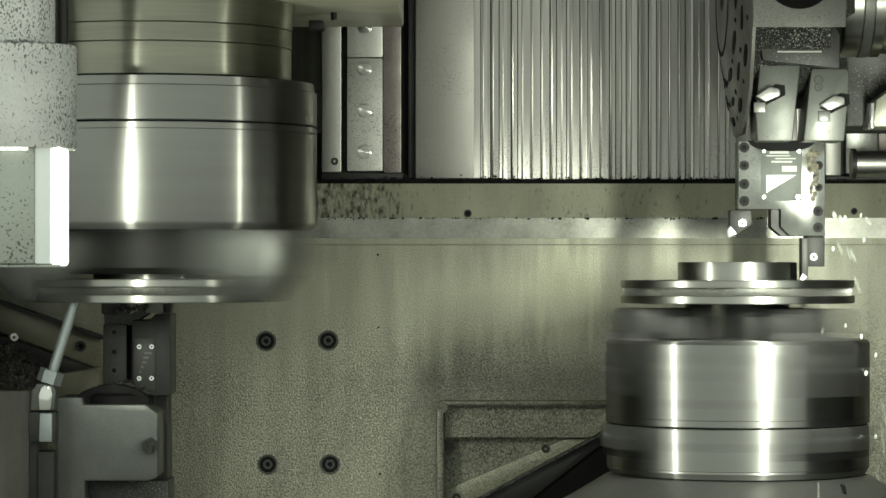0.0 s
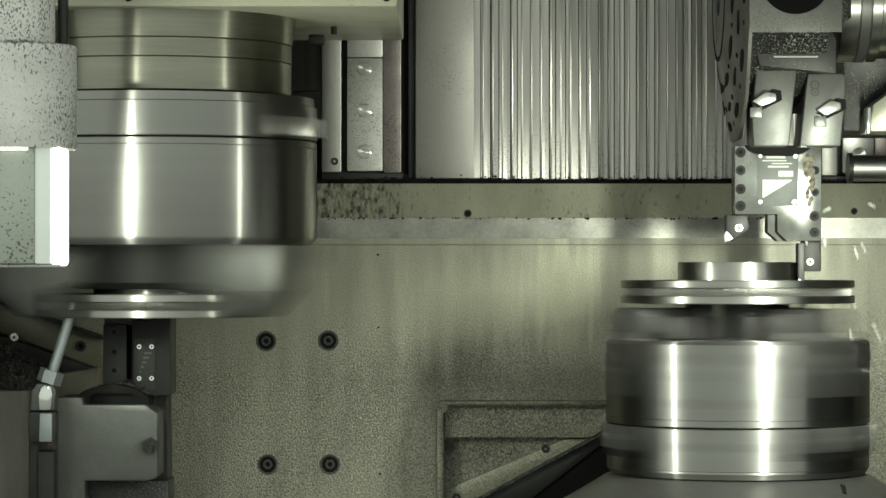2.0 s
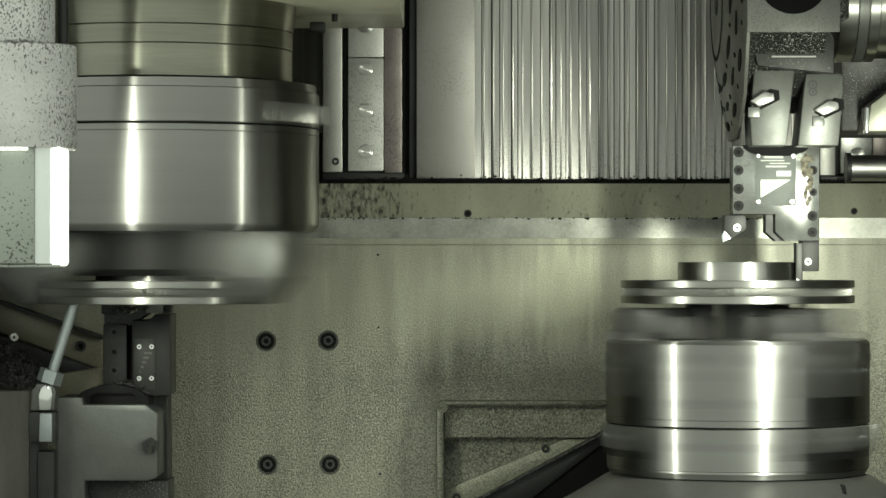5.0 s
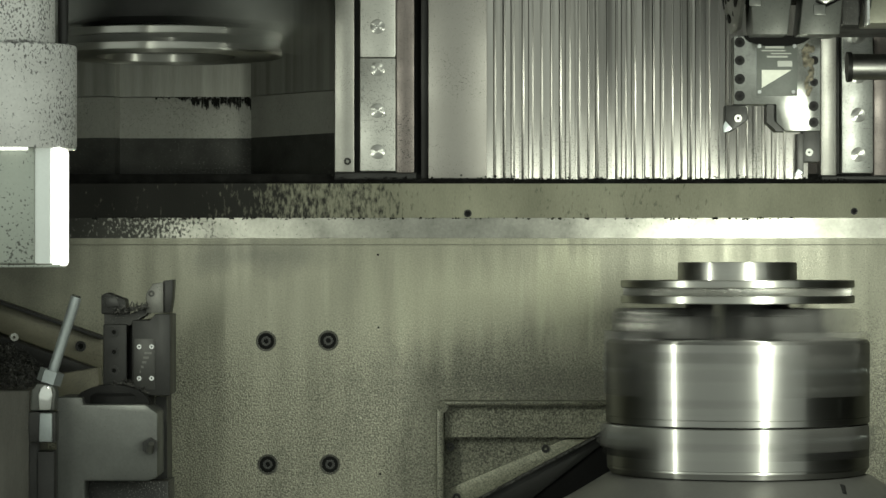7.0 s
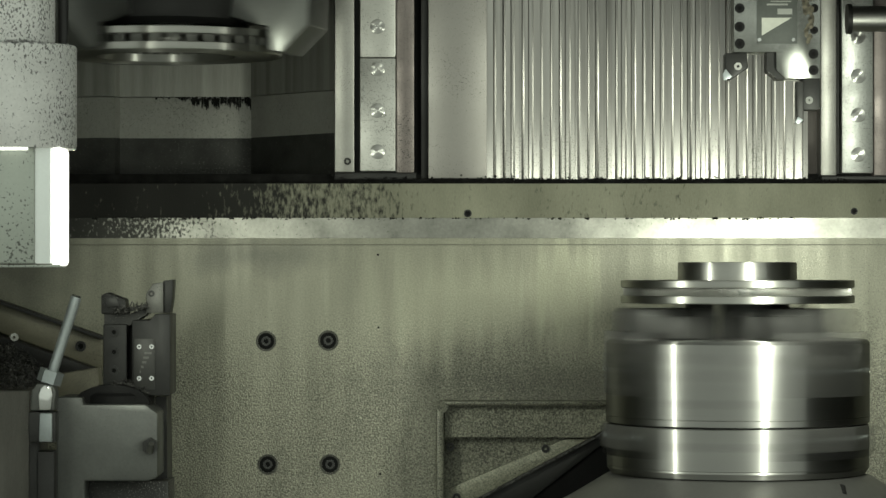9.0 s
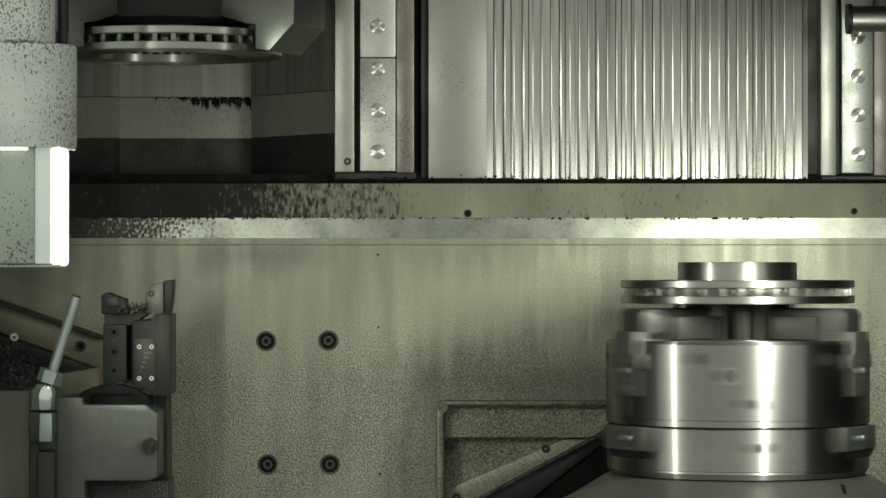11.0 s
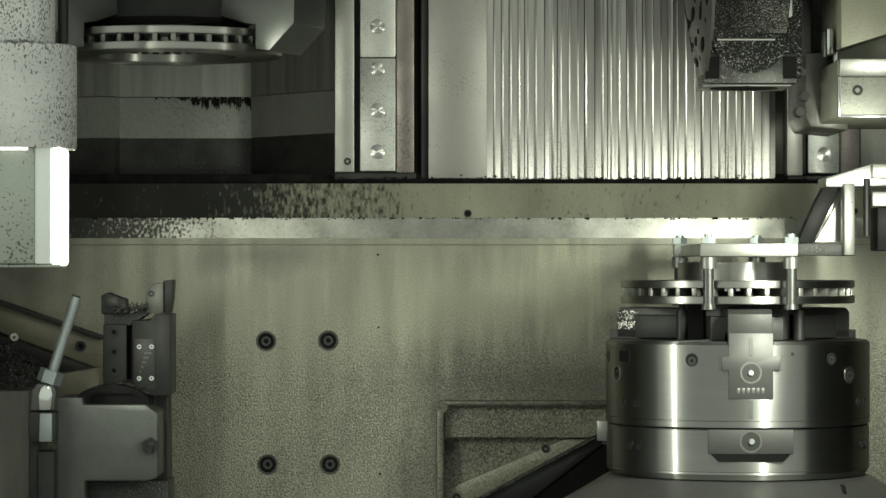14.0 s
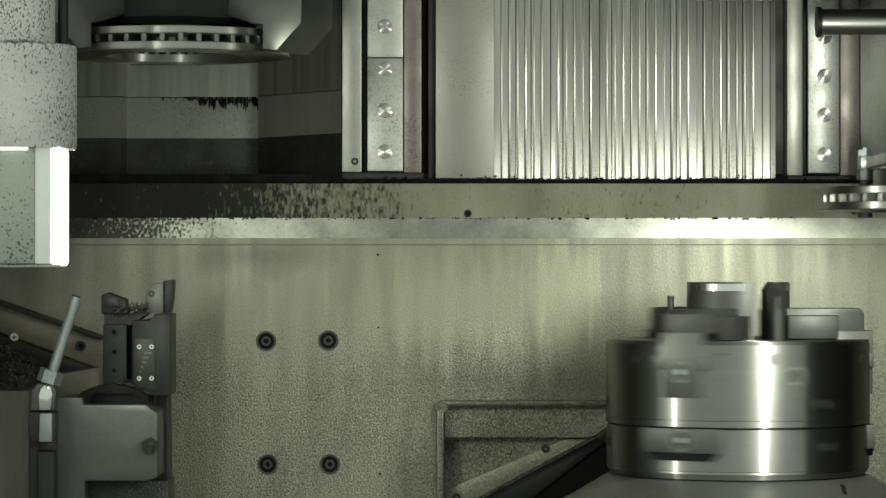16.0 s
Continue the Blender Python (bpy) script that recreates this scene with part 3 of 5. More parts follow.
                t.body, t.size, t.extrude, t.align_x = "1", sc_ * 1.15, 0.0004, "CENTER"
                t.offset = 0.0009
                t.materials.append(JAW_LIGHT)
                o = new("numeral", t)
                o.parent, o.matrix_basis = m, pose(0, yy, zc_, 90, 0, 0)
            for i in range(6):
                part("engraved_mark", box(B(), -0.0175 + i * 0.006, -0.0135 + i * 0.006, y0 - 0.0018, y0 - 0.0012, zz(1.2954), zz(1.3024), 0.0002), JAW_LIGHT, m)
    for i in range(3):
        jaw_set(120 * i, i == 0)
    # bright swarf that clings to the side of one jaw
    sw, r5 = B(), random.Random(12)
    for _ in range(110):
        bmesh.ops.create_icosphere(sw, subdivisions=1, radius=r5.uniform(0.0006, 0.0013),
                                   matrix=Matrix.Translation((0.0282, r5.uniform(-0.158, -0.128), top + r5.uniform(0.012, 0.036))) @ Euler((r5.uniform(0, 6), 0, 0)).to_matrix().to_4x4() @ Matrix.Diagonal((0.5, 1.8, 0.6, 1)))
    part("clinging_swarf", sw, BRIGHT_CHIP, c, at=Matrix.Rotation(radians(240), 4, "Z"))["kind"] = "stuff"
    # square notch and protruding balance block
    n2 = B()
    box(n2, -0.013, 0.011, -R - 0.0011, -R + 0.02, zz(1.3322), zz(1.3457))
    part("rim_notch", n2, HOLE, c, at=Matrix.Rotation(radians(-62), 4, "Z"))
    n2 = B()
    box(n2, -0.013, 0.013, -R - 0.013, -R + 0.004, zz(1.2257), zz(1.2519), 0.001)
    part("balance_block", n2, JAW_LIGHT, c, "bright protruding block", at=Matrix.Rotation(radians(-104), 4, "Z"))
    return c


lower_chuck = chuck_lower()
base = thing("spindle_housing", 0.3794, 0, 0.6, "grey conical spindle housing under the chuck", "spindle housing")
bm = B()
zb = 1.1872 - 0.6
lathe(bm, [(0.02, zb - 0.001), (0.166, zb - 0.001), (0.172, zb - 0.004), (0.215, zb - 0.030), (0.30, zb - 0.075), (0.30, 0.0), (0.02, 0.0)], 128)
part("cone", bm, mat("dull_housing_steel", (0.13, 0.13, 0.125), 0.42, 0.7, 0.1, 8, 0.05, 200), base)
part("drain_bore", rod(B(), (0.4952 - 0.3794, -0.13, zb - 0.012), (0.4952 - 0.3794, -0.15, zb - 0.022), 0.007), HOLE, base)
lower_disc = brake_disc("brake_disc", "bright machined vented brake disc clamped on the upright chuck")


# ---- hanging chuck on the left headstock ----
UX = -0.3576


def chuck_upper():
    """Origin: on the axis, at the disc's lower face."""
    c = thing("lathe_chuck", 0, 0, 0, "large bright turned steel chuck hanging under the headstock", "lathe chuck")
    z0 = 1.4066
    def zz(v):
        return v - z0
    R = 0.211
    t, g1, g2, b0 = zz(1.6862), zz(1.6309), zz(1.6213), zz(1.4983)
    p = B()
    lathe(p, [(0.02, g1 + 0.001), (R - 0.001, g1 + 0.001), (R, g1 + 0.002), (R, t - 0.012), (R - 0.003, t - 0.0105), (R - 0.004, t), (0.02, t)], 160)
    part("back_plate", p, TURNED, c)
    p = B()
    lathe(p, [(0.02, b0), (R - 0.010, b0), (R - 0.002, b0 + 0.006), (R, b0 + 0.010), (R, g2 - 0.0006), (R - 0.0008, g2), (R, g2 + 0.0006), (R, g1 - 0.002), (R - 0.002, g1 - 0.0012), (0.02, g1 - 0.0012)], 160)
    part("body", p, TURNED, c)
    part("joint", lathe(B(), [(0.02, g1 - 0.002), (R - 0.004, g1 - 0.002), (R - 0.004, g1 + 0.002), (0.02, g1 + 0.002)], 96), HOLE, c)
    part("lug", box(B(), -0.012, 0.012, -R - 0.014, -R + 0.004, g1 + 0.004, g1 + 0.028, 0.001), STEEL, c, at=Matrix.Rotation(radians(85), 4, "Z"))
    # dark face with centre hub
    p = B()
    lathe(p, [(0.01, b0 - 0.002), (0.15, b0 - 0.002), (0.15, b0 + 0.002), (0.01, b0 + 0.002)], 96)
    part("chuck_face", p, STEEL_DARK, c)
    p = B()
    lathe(p, [(0.01, 0.054), (0.060, 0.054), (0.070, 0.036), (0.104, 0.036), (0.112, 0.044), (0.118, b0), (0.01, b0)], 64)
    part("centre_hub", p, STEEL_DARK, c)
    def jaw(rot, half):
        at = Matrix.Rotation(radians(rot), 4, "Z")
        b = B()
        prism(b, [(-0.1505, 0.0035), (-0.170, 0.0005), (-0.204, 0.034), (-0.206, b0), (-0.085, b0), (-0.085, 0.052), (-0.135, 0.036), (-0.1505, 0.034)], -half, half, "x", bevel=0.0015)
        j = part("soft_jaw", b, JAW_LIGHT, c, at=at)
        b = B()
        box(b, -0.022, 0.022, -0.145, -0.086, 0.040, b0 - 0.001, 0.002)
        part("jaw_key", b, STEEL_DARK, j)
    for a in (-52, 68, 188):
        jaw(a, 0.048)
    return c


upper_chuck = chuck_upper()
upper_disc = brake_disc("brake_disc", "vented brake disc held by the hanging chuck's soft jaws")

# headstock that carries the hanging chuck
head = thing("headstock", 0, 0, 0, "dark oily spindle headstock with stepped spindle nose", "headstock")
hz = 1.4066
bm = B()
e1, e2, e3, e4 = 1.6895 - hz, 1.7306 - hz, 1.7543 - hz, 1.7737 - hz
lathe(bm, [(0.02, e1 + 0.001), (0.178, e1 + 0.001), (0.178, e2 - 0.001), (0.1755, e2), (0.1785, e2 + 0.001), (0.1785, e3 - 0.001), (0.176, e3), (0.179, e3 + 0.001), (0.182, e4), (0.188, e4 + 0.06), (0.02, e4 + 0.06)], 128)
part("spindle_nose", bm, turned("oily_turned_nose", (0.40, 0.40, 0.335), 0.32, 0.78, soft=0.45, vary=0.1), head)
bm = B()
hb = 1.7884 - hz
box(bm, -0.36, -0.0559 - -0.3743, -0.20, 0.34, hb, hb + 0.45, 0.004)
part("casting", bm, mat("pale_beige_casting", (0.52, 0.51, 0.40), 0.42, 0.1, 0.08, 10, 0.1, 260, speck=0.1), head, "beige painted headstock casting")
for sx_ in (-0.3853 - -0.3743, -0.0697 - -0.3743):
    part("casting_screw", rod(B(), (sx_, -0.203, hb + 0.011), (sx_, -0.197, hb + 0.011), 0.0045), HOLE, head)
bm = B()
box(bm, -0.1786 - -0.3743, -0.1584 - -0.3743, 0.1, 0.14, hb - 0.022, hb - 0.010, 0.002)
rod(bm, (-0.1450 - -0.3743, 0.1, hb + 0.002), (-0.1450 - -0.3743, 0.1, hb - 0.010), 0.004)
part("hose_fitting", bm, STEEL_DARK, head)

# ---- left carriage with its rail strips and recess ----
left_car = thing("left_carriage", 0, 0, 0, "column carriage with screwed rail strips and a sooty recess", "machine carriage")
YC = 0.40


def strip(parent, name, x0, x1, y, zbot, material, label="", depth=0.05, ztop=2.4, bevel=0.0015):
    return part(name, box(B(), x0, x1, y, y + depth, zbot, ztop, bevel), material, parent, label)


strip(left_car, "side_bar", -0.1543, -0.1262, 0.400, 1.5866, SIDE_BAR, "bright ground side bar")
strip(left_car, "gap_cover", -0.1268, -0.1187, 0.425, 1.5865, STEEL_DARK)
strip(left_car, "rail_strip", -0.1180, -0.0674, 0.395, 1.5881, RAIL, "pale rail strip with pressed screw covers", ztop=1.7487)
strip(left_car, "rail_strip", -0.1180, -0.0674, 0.395, 1.7499, RAIL, "pale rail strip with pressed screw covers")
strip(left_car, "edge_strip", -0.0667, -0.0410, 0.402, 1.5858, BROWN, "brown stained edge strip")
strip(left_car, "shadow_gap", -0.0413, -0.0308, 0.432, 1.5771, HOLE)
strip(left_car, "foot", -0.1550, -0.0380, 0.41, 1.5765, STEEL_DARK, ztop=1.5870)


def rail_screws(parent, x, y, zs, r=0.0105):
    for z in zs:
        s = part("screw_cover", lathe(B(), [(0.0001, 0.0), (r, 0.0), (r, 0.0003), (r * 0.92, 0.0007), (r * 0.55, 0.0006), (r * 0.2, 0.0007), (0.0001, 0.0007)], 32, m=Matrix.Translation((x, y, z)) @ Matrix.Rotation(radians(90), 4, "X")), COVER, parent)


rail_screws(left_car, -0.0931, 0.395, [1.6154, 1.6740, 1.7334, 1.7936, 1.8530, 1.9124])
socket_screw(left_car, -0.1358, 0.4, 1.6019, 0.0052)
bm = B()
prism(bm, [(-0.6093, 0.66), (-0.6093, 0.60), (-0.4864, 0.58), (-0.4813, 0.60), (-0.2844, 0.60), (-0.2844, 0.58), (-0.1558, 0.42), (-0.1558, 0.66)], 1.5821, 1.6435, "z")
part("recess_sill", bm, PANEL_DARK, left_car, "soot-black lower recess panel")
bm = B()
prism(bm, [(-0.6093, 0.66), (-0.6093, 0.598), (-0.4864, 0.578), (-0.4813, 0.598), (-0.2844, 0.598), (-0.2844, 0.578), (-0.1558, 0.418), (-0.1558, 0.66)], 1.6435, 1.7041, "z")
part("recess_panel", bm, PANEL, left_car, "speckled grey recess panel")
bm = B()
prism(bm, [(-0.6093, 0.66), (-0.6093, 0.594), (-0.4864, 0.574), (-0.4813, 0.594), (-0.2844, 0.594), (-0.2844, 0.574), (-0.1558, 0.412), (-0.1558, 0.66)], 1.7050, 2.4, "z")
part("recess_apron", bm, mat("brushed_apron_steel", (0.33, 0.33, 0.30), 0.42, 0.5, 0.16, 8, 0.04, 200, stretch=(9, 9, 0.3)), left_car, "brushed steel recess apron")

# soot drips that run down from the apron's edge
bm = B()
r4 = random.Random(3)
x_, zt_ = -0.4300, 1.7052
while x_ < -0.2870:
    w_ = r4.uniform(0.0012, 0.0034)
    f_ = max(0.06, min(1.0, (x_ + 0.405) / 0.05))
    d_ = (0.004 + 0.010 * abs(math.sin(x_ * 190)) + r4.uniform(0.0, 0.010)) * f_
    u_ = r4.uniform(0.0, 0.004) if r4.random() < 0.35 else -0.001
    prism(bm, [(x_, zt_ - u_), (x_, zt_ - d_ * r4.uniform(0.5, 0.9)), (x_ + w_ * r4.uniform(0.3, 0.7), zt_ - d_), (x_ + w_, zt_ - d_ * r4.uniform(0.5, 0.9)), (x_ + w_, zt_ - u_)], 0.5972, 0.5985)
    x_ += w_ * r4.uniform(0.85, 1.25)
part("soot_stain", bm, SOOT_AND_SHADE, left_car, "ragged black drips of soot")["kind"] = "stuff"

# ---- right carriage ----
right_car = thing("right_carriage", 0, 0, 0, "column carriage with worn screwed rail strips", "machine carriage")
strip(right_car, "shadow_gap", 0.5176, 0.5436, 0.44, 1.5774, mat("browned_gap_steel", (0.075, 0.064, 0.058), 0.5, 0.3, 0.2, 20))
strip(right_car, "side_bar", 0.5377, 0.5602, 0.400, 1.5818, SIDE_BAR, "bright ground side bar")
strip(right_car, "gap_cover", 0.5629, 0.5701, 0.425, 1.5816, STEEL_DARK)
strip(right_car, "rail_strip", 0.5668, 0.6118, 0.395, 1.5849, STEEL_WORN, "worn rail strip with pressed screw covers")
strip(right_car, "edge_strip", 0.6133, 0.6414, 0.402, 1.5818, BROWN, "brown stained edge strip")
strip(right_car, "panel", 0.6444, 0.9012, 0.42, 1.5816, PANEL)
strip(right_car, "foot", 0.5402, 0.9012, 0.413, 1.5757, STEEL_DARK, ztop=1.5821)
rail_screws(right_car, 0.5901, 0.395, [1.6114, 1.6676, 1.7230, 1.7792, 1.8354])

# ---- telescopic lamella cover between the carriages ----
sheet = thing("cover_end_sheet", 0, 0, 0, "matte stainless end sheet of the slide cover", "slide cover")
part("end_sheet", box(B(), -0.0209, 0.0628, 0.412, 0.43, 1.5781, 2.4, 0.001), SHEET, sheet)
part("end_flange", box(B(), -0.0315, -0.0214, 0.422, 0.44, 1.5784, 2.4, 0.001), STEEL_DARK, sheet)
LAM0, LAM1, LAMS = 0.0612, 0.5140, 34
lams = []
rng = random.Random(5)
for i in range(LAMS):
    bm = B()
    w = (LAM1 - LAM0) / LAMS * 1.55
    tilt = rng.uniform(-0.0005, 0.0007)
    f = rng.uniform(0.25, 0.6)
    y = 0.414 + (i % 2) * 0.0025
    zb_ = 1.5781 + rng.uniform(-0.001, 0.001)
    prism(bm, [(0.0, y), (w * f, y + tilt), (w * f + 0.0015, y + tilt + 0.0018), (w, y + tilt * 0.3 + 0.0026), (w, y + 0.012), (0.0, y + 0.012)], zb_, 2.4, "z")
    o = thing("slide_lamella", 0, 0, 0, "narrow upright stainless lamella of the slide cover", "slide cover lamella", "slide cover lamellas")
    ma = (LAMELLA, LAMELLA_B, LAMELLA)[(i * 7 + i // 3) % 3]
    part("plate", bm, ma, o)
    part("folded_lip", prism(B(), [(-0.0009, y - 0.0012), (0.0016, y - 0.0012), (0.0016, y + 0.004), (-0.0009, y + 0.004)], zb_ - 0.001, 2.4, "z", bevel=0.0004), LAMELLA_B if i % 4 else LAMELLA, o)
    lams.append(o)

# ---- tool turret over the upright chuck ----
TX, TZ = 0.4377, 1.8105
turret = thing("tool_turret", TX, 0, TZ, "sooty tool turret with clamped turning tools", "tool turret")


def tpart(name, bm, material, parent=None, label="", turn=0):
    """A turret part drawn in world metres at the first pose; it turns with the turret."""
    top_level = parent is None or parent == turret
    bmesh.ops.transform(bm, matrix=Matrix.Translation((-TX, 0, -TZ)), verts=bm.verts)
    at = Matrix.Rotation(radians(turn), 4, "X") if turn and top_level else None
    return part(name, bm, material, parent or turret, label, at)


PLATE = mat("dusty_turret_plate", (0.16, 0.16, 0.147), 0.45, 0.6, 0.15, 14, 0.15, 300, speck=0.16)
SOOT2 = mat("swarf_coated_black", (0.012, 0.012, 0.011), 0.75, 0.0, 0.2, 14, 0.5, 420, spec=0.2, speck=0.17, speck_scale=760, sdetail=2, smax=1.0, ssoft=0.06, speck_col=(0.45, 0.45, 0.42))
bm = B()
lathe(bm, [(0.03, 0.0), (0.09, 0.0), (0.194, 0.0195), (0.196, 0.021), (0.196, 0.025), (0.03, 0.026)], 12, m=Matrix.Translation((0.3598, 0, TZ)) @ Matrix.Rotation(radians(90), 4, "Y") @ Matrix.Rotation(radians(15), 4, "Z"))
disc_plate = tpart("turret_disc", bm, PLATE, label="dusty many-sided turret plate with oval slots")
for i in range(12):
    for r, q, l, off in ((0.172, 0.0062, 2.6, 4), (0.174, 0.0034, 1.0, 17), (0.150, 0.0050, 3.2, 19), (0.150, 0.0034, 1.0, 6), (0.122, 0.0060, 3.0, 9), (0.122, 0.0030, 1.0, 24)):
        a = radians(30 * i + off)
        b = B()
        rod(b, (-0.0003, 0, 0), (0.004, 0, 0), q, seg=14)
        bmesh.ops.transform(b, matrix=Matrix.Translation((0.3598 + 0.0195 * (r - 0.09) / 0.104, r * math.sin(a), TZ - r * math.cos(a))) @ Matrix.Rotation(a, 4, "X") @ Matrix.Rotation(radians(-10.6), 4, "Y") @ Matrix.Diagonal((1, l, 1, 1)), verts=b.verts)
        tpart("face_slot", b, HOLE, disc_plate)
tpart("face_groove", ring(B(), (0.3600, 0, TZ), (-1, 0, 0), 0.082, 0.088, 0.0008, 48), HOLE, disc_plate)
bm = B()
lathe(bm, [(0.02, 0.0), (0.155, 0.0), (0.155, 0.10), (0.02, 0.10)], 12, m=Matrix.Translation((0.3831, 0, TZ)) @ Matrix.Rotation(radians(90), 4, "Y"))
tpart("turret_drum", bm, SOOT2, label="black swarf-coated drum")

# tool plate that hangs straight down, with stepped lower edge
Y0 = -0.05
bm = B()
prism(bm, [(0.3760, 1.6117), (0.4860, 1.6117), (0.4860, 1.4910), (0.4414, 1.4910), (0.4299, 1.5025), (0.4299, 1.5248), (0.3760, 1.5248)], Y0, -0.005, bevel=0.001)
tool = tpart("tool_plate", bm, mat("bright_tool_plate", (0.36, 0.37, 0.35), 0.55, 0.6, 0.15, 30, 0.08, 300, speck=0.13), label="bright wet tool plate with socket screws")
sheen(tool.data.materials[0], 0.26, 0.0, 0.8)
bm = B()
prism(bm, [(0.4189, 1.5249), (0.4312, 1.5249), (0.4312, 1.5025), (0.4420, 1.4910), (0.4319, 1.4910), (0.4189, 1.5025)], -0.040, -0.003)
tpart("plate_shoulder", bm, STEEL_DARK, tool)
for px, pz, r, big in ((0.3832, 1.6038, 0.0065, 1), (0.3832, 1.5808, 0.0062, 1), (0.3832, 1.5571, 0.0065, 1), (0.3832, 1.5355, 0.0065, 1), (0.4780, 1.5808, 0.0055, 1),
                       (0.4780, 1.5528, 0.005, 1), (0.4773, 1.5226, 0.0063, 1), (0.4773, 1.5018, 0.0063, 1)):
    b = tpart("plate_screw", ring(B(), (px, Y0 + 0.0004, pz), (0, -1, 0), r * 0.45, r, 0.0012), RUBBER, tool)
    tpart("socket", rod(B(), (px, Y0 + 0.002, pz), (px, Y0 - 0.0006, pz), r * 0.5, seg=6), HOLE, tool)
tpart("round_cutout", prism(B(), [(0.4310 + 0.0425 * math.cos(math.pi * i / 16), 1.6125 - 0.0145 * math.sin(math.pi * i / 16)) for i in range(17)], Y0 - 0.0012, Y0 + 0.004), HOLE, tool)
lab = tpart("name_plate", box(B(), 0.4047, 0.4565, Y0 - 0.0009, Y0, 1.5355, 1.6031, 0.0003), GREY_LABEL, tool, "grey name plate with pale triangle")
tpart("pale_triangle", prism(B(), [(0.4112, 1.5456), (0.4112, 1.5686), (0.4493, 1.5686)], Y0 - 0.0018, Y0 - 0.001), WHITE, tool)
for x0, x1, z0, z1 in ((0.4313, 0.4500, 1.5729, 1.5801), (0.4177, 0.4443, 1.5844, 1.5866), (0.4227, 0.4486, 1.5887, 1.5902),
                       (0.4112, 0.4414, 1.5923, 1.5938), (0.4155, 0.4399, 1.5959, 1.5988)):
    tpart("print_bar", box(B(), x0, x1, Y0 - 0.0017, Y0 - 0.001, z0, z1), mat("pale_print", (0.42, 0.43, 0.40), 0.5), tool)
for px, pz in ((0.4083, 1.5406), (0.4514, 1.5406), (0.4083, 1.5988), (0.4529, 1.5988)):
    tpart("rivet", rod(B(), (px, Y0, pz), (px, Y0 - 0.0022, pz), 0.0035, 0.0025, 14), CHROME, tool)
bm = B()
for i in range(26):
    px, pz = rng.uniform(0.4630, 0.4759), rng.uniform(1.5384, 1.5974)
    s_ = rng.uniform(0.002, 0.0045)
    bmesh.ops.create_icosphere(bm, subdivisions=1, radius=s_, matrix=Matrix.Translation((px, Y0 - 0.0005, pz)) @ Matrix.Diagonal((1, 0.4, 1.4, 1)))
swarf_cake = tpart("caked_swarf", bm, mat("dried_swarf", (0.20, 0.18, 0.13), 0.7, 0.1, 0.4, 200, 0.5, 300), tool, "brown caked swarf")
swarf_cake["kind"] = "stuff"
bm = B()
prism(bm, [(0.3666, 1.5246), (0.3941, 1.5246), (0.3956, 1.5058), (0.3739, 1.4906), (0.3659, 1.4927)], -0.035, -0.005, bevel=0.0015)
ins = tpart("tool_holder", bm, STEEL_DARK, label="dark holder with small carbide insert")
tpart("insert", prism(B(), [(0.3628, 1.4977), (0.3664, 1.5042), (0.3751, 1.4941), (0.3642, 1.4890)], -0.038, -0.032, bevel=0.0004), ZINC, ins)
tpart("insert_screw", ring(B(), (0.3825, -0.0355, 1.5077), (0, -1, 0), 0.002, 0.0048, 0.002), STEEL, ins)
bm = B()
box(bm, 0.4651, 0.4876, -0.035, 0.0, 1.4522, 1.4927, 0.0012)
bar = tpart("bar_holder", bm, STEEL_DARK, label="dark bar holder with insert at its tip")
tpart("thin_bar", box(B(), 0.4579, 0.4662, -0.037, -0.008, 1.4362, 1.4884, 0.0008), JAW, bar)
tpart("insert", prism(B(), [(0.4545, 1.4363), (0.4589, 1.4435), (0.4654, 1.4384), (0.4589, 1.4334)], -0.04, -0.035, bevel=0.0004), ZINC, bar)
tpart("insert_screw", ring(B(), (0.4734, -0.0355, 1.4644), (0, -1, 0), 0.0015, 0.0048, 0.0015), JAW_LIGHT, bar)

